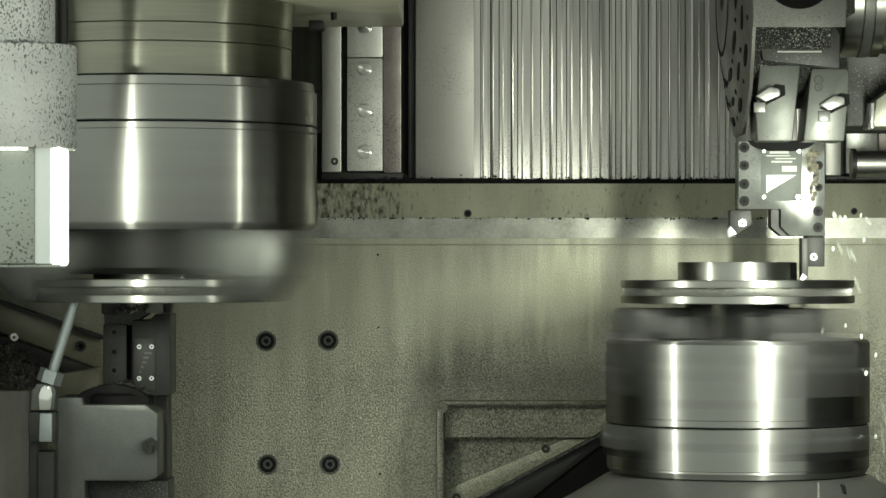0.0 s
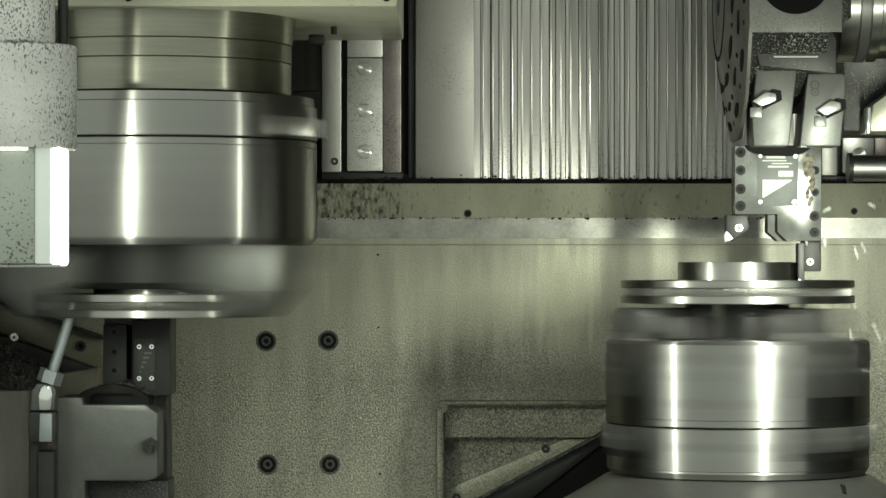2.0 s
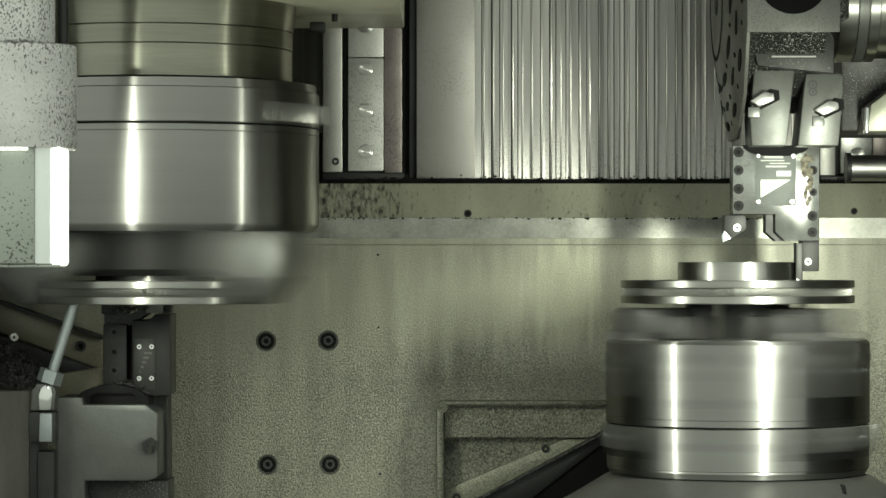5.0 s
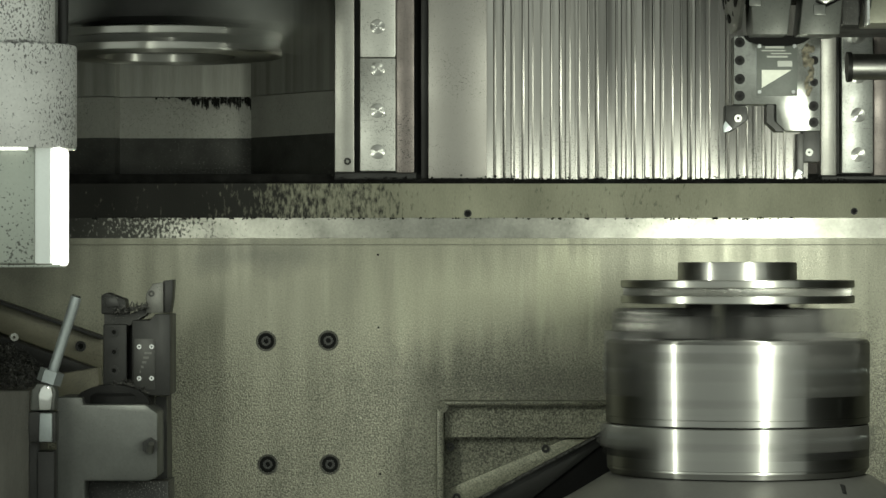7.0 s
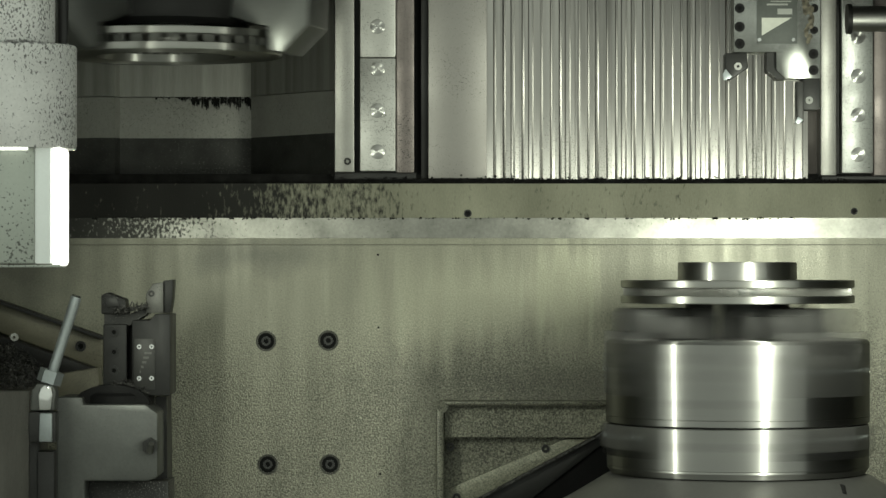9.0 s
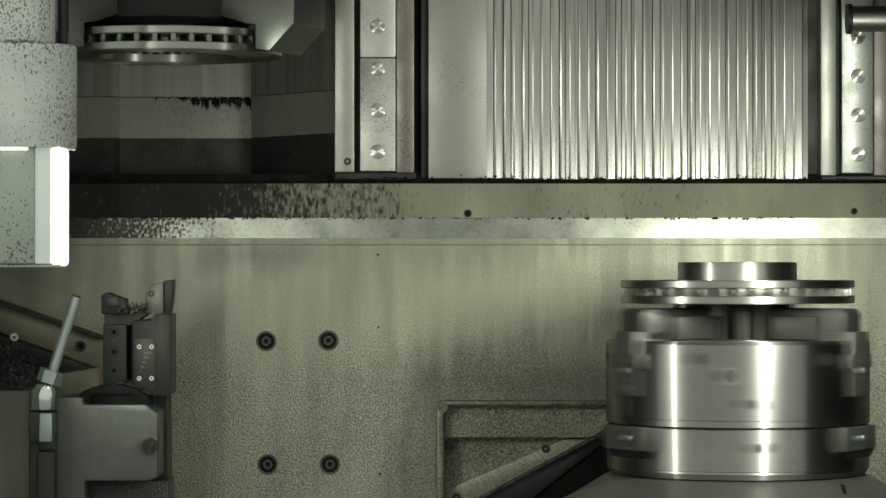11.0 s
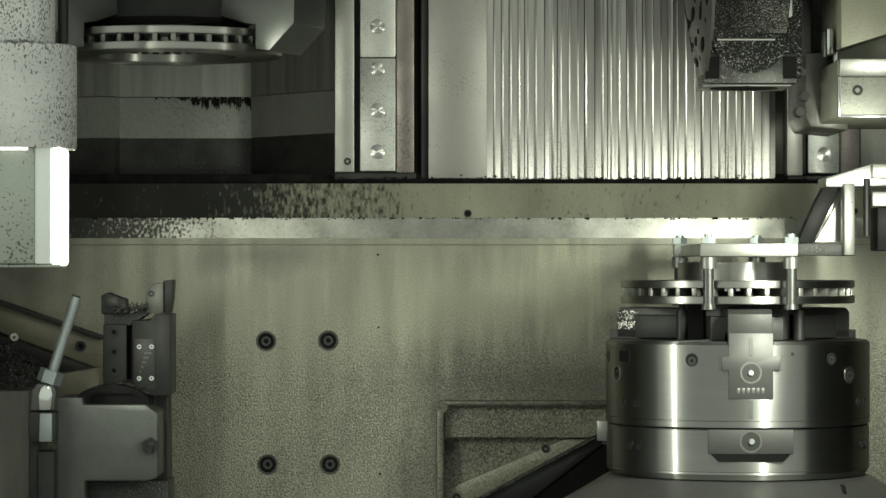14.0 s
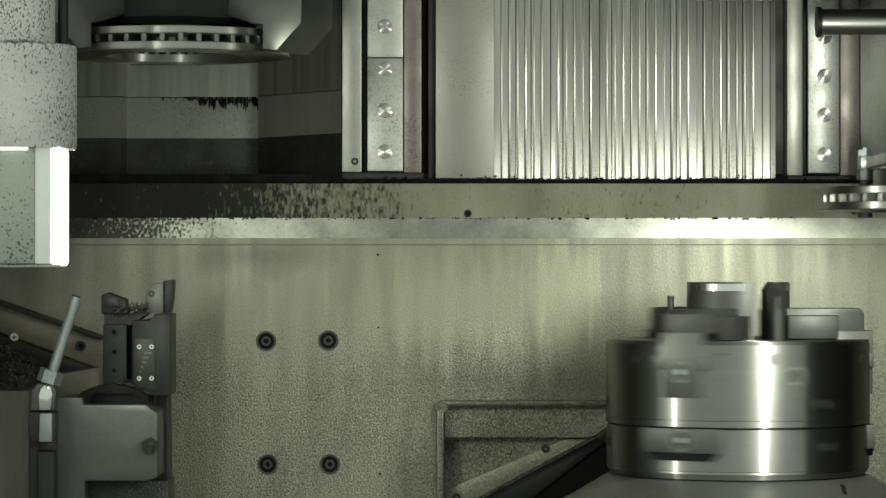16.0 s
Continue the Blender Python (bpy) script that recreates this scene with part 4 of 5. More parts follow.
# two wedge blocks with clamp fingers
for x0, x1, xa, z0, z1, cx, cz, num in ((0.3973, 0.4484, 0.3944, 1.6096, 1.7104, 0.4115, 1.6692, 0), (0.4583, 0.5094, 0.4569, 1.6096, 1.7004, 0.4923, 1.6579, 1)):
    bm = B()
    if num:
        prism(bm, [(x0 + 0.004, z1), (x1 - 0.004, z1), (x1, z1 - 0.004), (x1, cz + 0.02), (x1 - 0.006, z0), (x0 - 0.006, z0)], -0.105, -0.03, bevel=0.0018)
    else:
        prism(bm, [(x0 + 0.003, z1), (x1, z1), (x1 - 0.010, z0), (xa, z0), (xa - 0.002, cz - 0.022), (x0, z1 - 0.006)], -0.105, -0.03, bevel=0.0018)
    blk = tpart("tool_block", bm, mat("wet_tool_block_steel", (0.12, 0.124, 0.115), 0.42, 0.5, 0.12, 20, 0.06, 300, speck=0.1), label="grey wedge-shaped tool block")
    bm = B()
    prism(bm, [(cx - 0.020, cz - 0.007), (cx + 0.006, cz + 0.012), (cx + 0.017, cz + 0.010), (cx + 0.018, cz - 0.002), (cx - 0.006, cz - 0.014)], -0.106, -0.100)
    tpart("clamp_pocket", bm, HOLE, blk)
    bm = B()
    prism(bm, [(cx - 0.021, cz - 0.004), (cx - 0.002, cz + 0.009), (cx + 0.010, cz + 0.006), (cx + 0.011, cz - 0.003), (cx - 0.008, cz - 0.011)], -0.114, -0.104, bevel=0.002)
    tpart("clamp_finger", bm, STEEL, blk, "shiny clamp finger")
    tpart("insert", box(B(), cx - 0.022, cx - 0.007, -0.108, -0.104, cz - 0.024, cz - 0.011, 0.001), JAW_LIGHT, blk)
    if num:
        for rz_, rr_ in ((1.6862, 0.0062), (1.6772, 0.0055)):
            tpart("ring_mark", ring(B(), (0.4711, -0.1046, rz_), (0, -1, 0), rr_ * 0.62, rr_, 0.0010), STEEL_DARK, blk)
            tpart("ring_centre", rod(B(), (0.4711, -0.1046, rz_), (0.4711, -0.1058, rz_), 0.0014, seg=12), STEEL_DARK, blk)
bm = B()
prism(bm, [(0.3895, 1.7556), (0.4869, 1.7556), (0.4954, 1.7414), (0.4954, 1.6991), (0.3994, 1.7090)], -0.125, -0.04, bevel=0.002)
dk = tpart("dark_block", bm, STEEL_SOOT, label="black block between the tools")
# steel strip put in for a highlight on the block
tpart("bright_line", box(B(), 0.4172, 0.4722, -0.1275, -0.124, 1.7192, 1.7210), STEEL, dk)

# empty station, turned down to the chuck after indexing
bm = B()
zt, zb2 = 1.8105, 1.6080
prism(bm, [(0.3845, zt - 0.09), (0.5054, zt - 0.09), (0.5054, zb2 + 0.012), (0.4982, zb2), (0.3802, zb2), (0.3802, zb2 + 0.02)], -0.048, 0.048, bevel=0.002)
blank = tpart("blank_station", bm, SOOT2, label="empty black tool station coated with swarf", turn=-90)
bm = B()
rod(bm, (0.4380, -0.046, 1.6690), (0.4380, -0.060, 1.6690), 0.0480, seg=48)
o = tpart("round_boss", bm, SOOT2, blank)
# the boss's highlight, also drawn as a strip of steel
tpart("bright_line", box(B(), 0.3960, 0.4687, -0.0625, -0.0590, 1.6623, 1.6640), STEEL, blank)
tpart("lower_band", box(B(), 0.3806, 0.4980, -0.0525, -0.047, zb2 + 0.0005, zb2 + 0.038, 0.001), STEEL_SOOT, blank)
for x0, x1 in ((0.3812, 0.3990), (0.4800, 0.4975)):
    tpart("corner_slot", box(B(), x0, x1, -0.0545, -0.051, zb2 + 0.006, zb2 + 0.034), HOLE, blank)
tpart("pale_shoulder", box(B(), 0.3790, 0.4920, -0.0535, -0.044, 1.6935, 1.7800, 0.001), STEEL_WORN, blank)
tpart("upper_boss", rod(B(), (0.4395, -0.050, 1.7520), (0.4395, -0.060, 1.7520), 0.0610, seg=48), PLATE, blank)

tpart("end_plate", box(B(), 0.3790, 0.4920, -0.044, 0.066, zb2 - 0.003, zb2 - 0.0005, 0.0008), mat("pale_end_plate", (0.20, 0.20, 0.185), 0.45, 0.3, 0.1, 20, 0.05, 300, speck=0.1), blank)
tpart("end_bore", rod(B(), (0.4350, 0.0, zb2 - 0.0035), (0.4350, 0.0, zb2 - 0.001), 0.044, seg=40), HOLE, blank)

# slide that carries the turret: spindle drum, bracket, coolant pipe and cover
slide = thing("turret_slide", 0, 0, 0, "turret slide with bright drum, bracket and pipe", "machine slide")
bm = B()
lathe(bm, [(0.02, 0), (0.0875, 0), (0.0885, 0.002), (0.0885, 0.022), (0.0860, 0.024), (0.0860, 0.036), (0.0885, 0.038), (0.0885, 0.050), (0.084, 0.052), (0.084, 0.30), (0.02, 0.30)], 80,
      m=Matrix.Translation((0.5098, 0, TZ)) @ Matrix.Rotation(radians(90), 4, "Y"))
part("drum", bm, turned("bright_drum_steel", (0.62, 0.62, 0.58), 0.32, 0.6, axis="X"), slide, "bright ringed drum")
part("drum_band", lathe(B(), [(0.086, 0.024), (0.0889, 0.024), (0.0889, 0.036), (0.086, 0.036)], 64, m=Matrix.Translation((0.5098, 0, TZ)) @ Matrix.Rotation(radians(90), 4, "Y")), JAW_LIGHT, slide)
part("arm", box(B(), 0.5332, 0.7017, 0.10, 0.30, 1.6368, 2.2, 0.004), STEEL_SOOT, slide, "black slide arm")
part("bracket", prism(B(), [(0.5534, 1.6323), (0.5593, 1.6674), (0.6267, 1.7172), (0.6267, 1.6323)], 0.0, 0.09, bevel=0.002), BEIGE, slide, "oily beige bracket")
part("bracket_edge", box(B(), 0.5513, 0.5557, -0.004, 0.03, 1.6299, 1.6634, 0.001), CHROME, slide)
part("pipe", rod(B(), (0.5702, 0.28, 1.5945), (0.7624, 0.28, 1.5945), 0.0180, seg=32), STEEL, slide, "wet steel pipe")
part("pipe_collar", rod(B(), (0.5640, 0.28, 1.5945), (0.5702, 0.28, 1.5945), 0.0211, seg=32), STEEL_DARK, slide)

# ---- loading gripper beside the turret ----
gripper = thing("disc_gripper", 0, 0, 0, "loading gripper with bright plate and four finger pins", "gripper")
FP = mat("wet_gripper_plate", (0.30, 0.30, 0.28), 0.36, 0.7, 0.1, 20, 0.06, 300, speck=0.08)
bm = B()
box(bm, 0.3196, 0.4400, -0.172, -0.150, 1.4646, 1.4806, 0.0012)
part("front_bar", bm, FP, gripper, "bright wet front bar")
bm = B()
box(bm, 0.3156, 0.4297, 0.185, 0.215, 1.4653, 1.4829, 0.0012)
part("rear_bar", bm, STEEL_WORN, gripper)
for x0, x1 in ((0.3229, 0.3355), (0.4267, 0.4422)):
    part("side_bar", box(B(), x0, x1, -0.1498, 0.1848, 1.4660, 1.4806, 0.001), STEEL_WORN, gripper)
for px, py, zt_, zc_, zb_ in ((0.3305, -0.163, 1.4639, 1.4493, 1.3991), (0.4329, -0.163, 1.4639, 1.4493, 1.3991),
                              (0.3240, 0.2, 1.4653, 1.4508, 1.3994), (0.4282, 0.2, 1.4653, 1.4508, 1.3994)):
    k = 0.0007 if py < 0 else 0.0008
    b = B()
    rod(b, (px, py, zb_ + 6 * k), (px, py, zt_), 9.5 * k)
    rod(b, (px, py, zb_), (px, py, zb_ + 9 * k), 13 * k, 12 * k)
    fp = part("finger_pin", b, mat("grey_pin_steel", (0.075, 0.078, 0.075), 0.4, 0.7, 0.12, 30) if py < 0 else STEEL_DARK, gripper, "grey finger pin with collar")
    part("pin_collar", rod(B(), (px, py, zc_), (px, py, zt_ - 0.0005), 14 * k, 14 * k, 24), JAW_LIGHT, fp)
    part("hex_nut", rod(B(), (px, py, 1.4807 if py < 0 else 1.4829), (px, py, 1.4883 if py < 0 else 1.4914), 13.5 * k, seg=6), ZINC, fp)
    part("stud_end", rod(B(), (px, py, 1.4876 if py < 0 else 1.4906), (px, py, 1.4925 if py < 0 else 1.4944), 7 * k, seg=14), ZINC, fp)
bm = B()
box(bm, 0.4550, 0.5296, -0.035, 0.02, 1.4659, 1.4819, 0.0012)
part("arm_bar", bm, STEEL_SOOT, gripper, "dark arm bar sprinkled with swarf")
bm = B()
box(bm, 0.5126, 0.5262, -0.055, -0.02, 1.4665, 1.5578, 0.0012)
part("upright_bar", bm, FP, gripper)
bm = B()
prism(bm, [(0.4597, 1.4829), (0.4817, 1.5327), (0.4963, 1.5598), (0.5183, 1.5598), (0.4802, 1.4829)], 0.0, 0.03, bevel=0.001)
part("diagonal_strut", bm, RUBBER, gripper, "black diagonal strut")
bm = B()
prism(bm, [(0.4859, 1.4845), (0.5218, 1.5454), (0.5218, 1.4845)], 0.025, 0.040)
part("gusset", bm, FP, gripper)
part("gusset_upper", box(B(), 0.4963, 0.5237, 0.05, 0.07, 1.5055, 1.5572, 0.001), STEEL, gripper)
bm = B()
prism(bm, [(0.4912, 1.5652), (0.5514, 1.5840), (0.6057, 1.5840), (0.6057, 1.5551), (0.5115, 1.5536), (0.4912, 1.5536)], -0.04, 0.04, bevel=0.0015)
part("arm_head", bm, STEEL_WORN, gripper)
for z0, z1 in ((1.5643, 1.5823), (1.5284, 1.5470)):
    part("clamp_bar", box(B(), 0.5478, 0.6297, -0.06, -0.035, z0, z1, 0.0012), FP, gripper)
part("valve_body", box(B(), 0.5564, 0.6314, -0.045, 0.02, 1.4723, 1.5278, 0.002), RUBBER, gripper)
for px in (0.5434,):
    part("tie_rod", rod(B(), (px, -0.04, 1.4911), (px, -0.04, 1.5646), 0.0045), STEEL_DARK, gripper)
bm = B()
box(bm, 0.4947, 0.6605, -0.125, 0.20, 1.6384, 1.7104, 0.003)
hb_ = part("drive_box", bm, BEIGE, gripper, "oily pale drive box with screwed lid")
part("box_lid", box(B(), 0.4966, 0.6593, -0.129, -0.125, 1.6402, 1.6881, 0.001), mat("oily_lid_paint", (0.33, 0.33, 0.285), 0.5, 0.2, 0.14, 16, 0.15, 260, speck=0.16, sdetail=4), hb_)
part("boom", box(B(), 0.6600, 1.9500, 0.02, 0.12, 1.6450, 1.7050, 0.004), BEIGE, gripper, "beige boom that reaches through the side wall")
# strip added for a bright reflection, leaned so that it mirrors the right lamp
part("lid_flange", prism(B(), [(-0.1365, 1.7104), (-0.1300, 1.6895), (-0.1200, 1.6895), (-0.1200, 1.7104)], 0.4966, 0.6593, "x", bevel=0.0006), FP, hb_, "wet pale flange over the lid, leaned to mirror the lamp")
for x0, x1, z0, z1 in ((0.4950, 0.4985, 1.6390, 1.6890), (0.4950, 0.6600, 1.6380, 1.6408)):
    part("lid_rim", box(B(), x0, x1, -0.1315, -0.124, z0, z1, 0.0006), CHROME, hb_)
part("lid_screw", ring(B(), (0.5194, -0.128, 1.6717), (0, -1, 0), 0.003, 0.0065, 0.003), STEEL_DARK, hb_)
bm = B()
prism(bm, [(0.4763, 1.7314), (0.5325, 1.7314), (0.5325, 1.6298), (0.4824, 1.6343), (0.4748, 1.6495)], 0.05, 0.24, bevel=0.003)
sd = part("side_block", bm, mat("oily_side_cover", (0.11, 0.11, 0.094), 0.38, 0.3, 0.15, 14, 0.15, 280, speck=0.14), gripper, "dull oily side cover with mounting ears")
for px, pz in ((0.4677, 1.7045), (0.4722, 1.6735), (0.4662, 1.6529)):
    part("ear", rod(B(), (px, 0.048, pz), (px, 0.02, pz), 0.007, 0.006), STEEL_DARK, sd)
bm = B()
prism(bm, [(0.5028, 1.9101), (0.6492, 1.9101), (0.6492, 1.7724), (0.5028, 1.7260)], -0.10, 0.10, bevel=0.002)
part("upper_cover", bm, mat("pale_beige_cover", (0.37, 0.36, 0.27), 0.4, 0.1, 0.1, 10, 0.1, 260, speck=0.1), gripper, "oily beige cover")
part("cover_edge", box(B(), 0.4903, 0.4982, -0.06, 0.0, 1.7210, 1.7541, 0.001), CHROME, gripper)

# ---- fixed tool post and linkage at the foot of the hanging chuck ----
post = thing("tool_post", -0.4013, 0.05, 1.0, "dark upright tool post with screwed holder and inserts", "tool post")


def lp(name, bm, material, parent, root, label=""):
    bmesh.ops.transform(bm, matrix=Matrix.Translation(-root.location), verts=bm.verts)
    return part(name, bm, material, parent, label)


def pp(name, bm, material, parent=None, label=""):
    return lp(name, bm, material, parent or post, post, label)


pp("holder_left", box(B(), -0.4426, -0.4117, 0.04, 0.12, 1.2752, 1.3770, 0.0015), STEEL_DARK, None, "black holder with socket screws")
for pz in (1.3668, 1.3411, 1.3168):
    pp("holder_screw", ring(B(), (-0.4283, 0.041, pz), (0, -1, 0), 0.003, 0.0062, 0.003), STEEL_DARK)
    pp("socket", rod(B(), (-0.4283, 0.042, pz), (-0.4283, 0.0392, pz), 0.0034, seg=6), HOLE)
pp("holder_gap", box(B(), -0.4142, -0.4053, 0.07, 0.12, 1.2747, 1.3827), HOLE)
bm = B()
prism(bm, [(-0.4047, 1.2844), (-0.3547, 1.2844), (-0.3547, 1.3904), (-0.3745, 1.3904), (-0.3812, 1.3823), (-0.4047, 1.3823)], 0.035, 0.12, bevel=0.0015)
hr = pp("holder_right", bm, STEEL_DARK, None, "black holder with riveted plate")
pp("plate", box(B(), -0.4015, -0.3743, 0.033, 0.0355, 1.2922, 1.3583, 0.0004), mat("dark_type_plate", (0.05, 0.05, 0.047), 0.45, 0.4), hr)
for px in (-0.3949, -0.3787):
    for pz in (1.3480, 1.3069):
        pp("rivet", ring(B(), (px, 0.0335, pz), (0, -1, 0), 0.0012, 0.0031, 0.0014), CHROME, hr)
for i in range(5):
    pp("print_bar", box(B(), -0.3941 + i * 0.0015, -0.3927 + i * 0.0035, 0.0322, 0.0332, 1.3142 + i * 0.006, 1.3172 + i * 0.006), mat("dim_print", (0.14, 0.14, 0.13), 0.5), hr)
bm = B()
prism(bm, [(-0.3866, 1.3917), (-0.3866, 1.4168), (-0.3777, 1.4301), (-0.3644, 1.4316), (-0.3644, 1.3917)], 0.04, 0.07, bevel=0.001)
tl = pp("tool_tip", bm, mat("grey_tool_steel", (0.17, 0.17, 0.157), 0.45, 0.6, speck=0.12), None, "grey upright tool tip")
pp("tip_screw", ring(B(), (-0.3797, 0.0405, 1.4169), (0, -1, 0), 0.0016, 0.0042, 0.0014), STEEL_DARK, tl)
bm = B()
prism(bm, [(-0.3654, 1.3916), (-0.3654, 1.4337), (-0.3521, 1.4352), (-0.3535, 1.4108), (-0.3565, 1.3916)], 0.05, 0.09, bevel=0.001)
pp("tool_side", bm, STEEL_DARK)
bm = B()
prism(bm, [(-0.4456, 1.3902), (-0.4456, 1.4146), (-0.4382, 1.4183), (-0.4146, 1.4094), (-0.4117, 1.3902)], 0.045, 0.09, bevel=0.0015)
pp("insert_holder", bm, STEEL_SOOT, None, "sooty insert holder")
pp("insert", prism(B(), [(-0.4386, 1.3992), (-0.4400, 1.4110), (-0.4253, 1.4125), (-0.4209, 1.4007)], 0.041, 0.046, bevel=0.0005), JAW)
bm = B()
prism(bm, [(-0.4423, 1.3753), (-0.4423, 1.3901), (-0.4098, 1.3901), (-0.3890, 1.3990), (-0.3861, 1.3901), (-0.4098, 1.3753)], 0.05, 0.1)
pp("neck", bm, STEEL_SOOT)

carrier = thing("post_carrier", -0.4422, 0.02, 1.0, "grey clamped carrier body under the tool post", "tool carrier")


def cp(name, bm, material, parent=None, label=""):
    return lp(name, bm, material, parent or carrier, carrier, label)


bm = B()
prism(bm, [(-0.4982, 1.0822), (-0.4982, 1.2839), (-0.4639, 1.2839), (-0.4639, 1.2745), (-0.3831, 1.2745), (-0.3678, 1.2628), (-0.3678, 1.1805), (-0.3802, 1.1754), (-0.4617, 1.1754), (-0.4617, 1.0822)], 0.0, 0.10, bevel=0.003)
body = cp("carrier_body", bm, mat("grey_carrier_steel", (0.14, 0.145, 0.138), 0.42, 0.6, 0.12, 16, 0.1, 280, speck=0.1), None, "dull grey machined body")
bm = B()
lathe(bm, [(0.02, 0), (0.050, 0), (0.050, 0.012), (0.046, 0.016), (0.02, 0.016)], 40, m=Matrix.Translation((-0.4271, 0.06, 1.2722)))
cp("round_flange", bm, RUBBER, None, "black round flange covered with swarf")
bm = B()
prism(bm, [(-0.4292 + 0.0495 * math.cos(math.pi * i / 18), 1.2731 + 0.0262 * math.sin(math.pi * i / 18)) for i in range(19)], 0.02, 0.06, bevel=0.001)
cp("black_cap", bm, RUBBER)
cp("rear_column", prism(B(), [(-0.3796, 1.0), (-0.3796, 1.2804), (-0.3646, 1.2804), (-0.3616, 1.0)], 0.09, 0.16), STEEL_DARK)
bm = B()
rod(bm, (-0.3763, 0.005, 1.2212), (-0.3763, -0.012, 1.2212), 0.0109, seg=6)
cp("clamp_nut", bm, STEEL_DARK, body)
bm = B()
rod(bm, (-0.3768, -0.010, 1.2145), (-0.3739, -0.02, 1.2254), 0.0051, 0.0036)
cp("clamp_lever", bm, STEEL, body, "worn steel lever end")
cp("lower_block", box(B(), -0.5355, -0.3580, 0.05, 0.14, 0.9, 1.1726, 0.003), STEEL_SOOT)
bm = B()
r2 = random.Random(8)
for i in range(260):
    if i % 2:
        px, pz = r2.uniform(-0.4316, -0.3831), 0
        base_z = 1.2966 if px < -0.3993 else 1.2819
        pz = base_z + abs(r2.gauss(0, 0.004))
        if px > -0.4022:
            pz = 1.2849 + abs(r2.gauss(0, 0.012)) * 0.6
    else:
        px, pz = r2.uniform(-0.4297, -0.3841), 0
        pz = 1.3904 + (px - -0.4297) * 0.18 + abs(r2.gauss(0, 0.003))
    bmesh.ops.create_icosphere(bm, subdivisions=1, radius=r2.uniform(0.0008, 0.0020), matrix=Matrix.Translation((px, r2.uniform(0.02, 0.045), pz)) @ Matrix.Rotation(r2.uniform(0, 6), 4, "Y") @ Matrix.Diagonal((2.2, 0.6, 0.6, 1)))
tagged(part("swarf", bm, SWARF), "loose curled metal swarf on the tool carrier", "swarf", kind="stuff")

# threaded rod with nut and fork head
link = thing("linkage_rod", -0.4966, -0.10, 1.0, "zinc-plated rod with hex nut and fork head", "linkage rod")


def kp(name, bm, material, parent=None, label=""):
    return lp(name, bm, material, parent or link, link, label)


kp("rod", rod(B(), (-0.4909, -0.10, 1.3173), (-0.4604, -0.10, 1.4138), 0.0067, seg=24), ZINC, None, "long zinc-plated rod")
kp("rod_tip", rod(B(), (-0.4604, -0.10, 1.4138), (-0.4597, -0.10, 1.4159), 0.0067, 0.0053, 24), CHROME)
kp("hex_nut", rod(B(), (-0.4952, -0.10, 1.3060), (-0.4902, -0.10, 1.3216), 0.0156, seg=6), ZINC)
# bright facets between dark flanks, put into the colours of the metals
fh = kp("fork_head", prism(B(), [(-0.5168, 1.2713), (-0.5154, 1.297), (-0.5081, 1.3063), (-0.4876, 1.304), (-0.4841, 1.2946), (-0.4868, 1.2713)], -0.112, -0.080, bevel=0.003), JAW_LIGHT, None, "fork head with a bright facet and dark flanks")
kp("polished_facet", prism(B(), [(-0.5054, 1.2719), (-0.5066, 1.2911), (-0.5037, 1.301), (-0.4967, 1.3046), (-0.4891, 1.3022), (-0.4873, 1.2923), (-0.4897, 1.2719)], -0.119, -0.110, bevel=0.003), CHROME, fh)
fs = kp("fork_shank", prism(B(), [(-0.5189, 1.2701), (-0.5189, 1.2319), (-0.4844, 1.2319), (-0.4844, 1.2701)], -0.112, -0.080, bevel=0.002), JAW, None, "dark square fork shank")
kp("polished_facet", prism(B(), [(-0.5043, 1.2689), (-0.5054, 1.2327), (-0.4885, 1.2327), (-0.4885, 1.2689)], -0.117, -0.110, bevel=0.002), ZINC, fs)
kp("fork_side", box(B(), -0.5207, -0.5079, -0.095, -0.07, 1.0908, 1.2700, 0.002), STEEL_DARK)
kp("stand", box(B(), -0.5093, -0.4880, -0.10, -0.06, 0.6, 1.2202, 0.002), STEEL_DARK)

# ---- slanted guards and the swarf heap at the left ----
guard = thing("slanted_guard", -0.5614, 0.25, 1.0, "slanted oily cover plates beside the tool post", "guard")


def gp(name, bm, material, label=""):
    return lp(name, bm, material, guard, guard, label)


OIL = mat("oil_stained_plate", (0.20, 0.188, 0.135), 0.4, 0.2, 0.15, 14, 0.15, 260, speck=0.14)
gp("upper_plate", prism(B(), [(-0.6782, 1.4225), (-0.4725, 1.3519), (-0.4725, 1.3087), (-0.6782, 1.3833)], 0.30, 0.34, bevel=0.002), OIL, "oil-stained slanted plate")
gp("dark_rail", prism(B(), [(-0.6749, 1.3789), (-0.4757, 1.3102), (-0.5187, 1.3024), (-0.6749, 1.3305)], 0.27, 0.31, bevel=0.002), STEEL_DARK, "dark slanted rail")
gp("top_edge", prism(B(), [(-0.6765, 1.4273), (-0.4706, 1.3553), (-0.4706, 1.3513), (-0.6765, 1.4218)], 0.285, 0.32), STEEL_DARK)
gp("lower_plate", prism(B(), [(-0.5395, 1.3031), (-0.4734, 1.3140), (-0.4656, 1.2285), (-0.5395, 1.2285)], 0.25, 0.29, bevel=0.002), OIL)
gp("plate_screw", ring(B(), (-0.5031, 0.30, 1.3417), (0, -1, 0), 0.004, 0.0075, 0.004), STEEL_DARK)
gp("plate_bore", rod(B(), (-0.5031, 0.302, 1.3417), (-0.5031, 0.2985, 1.3417), 0.0042), HOLE)
gp("rail_screw", ring(B(), (-0.5907, 0.272, 1.3549), (0, -1, 0), 0.002, 0.0055, 0.006), STEEL)
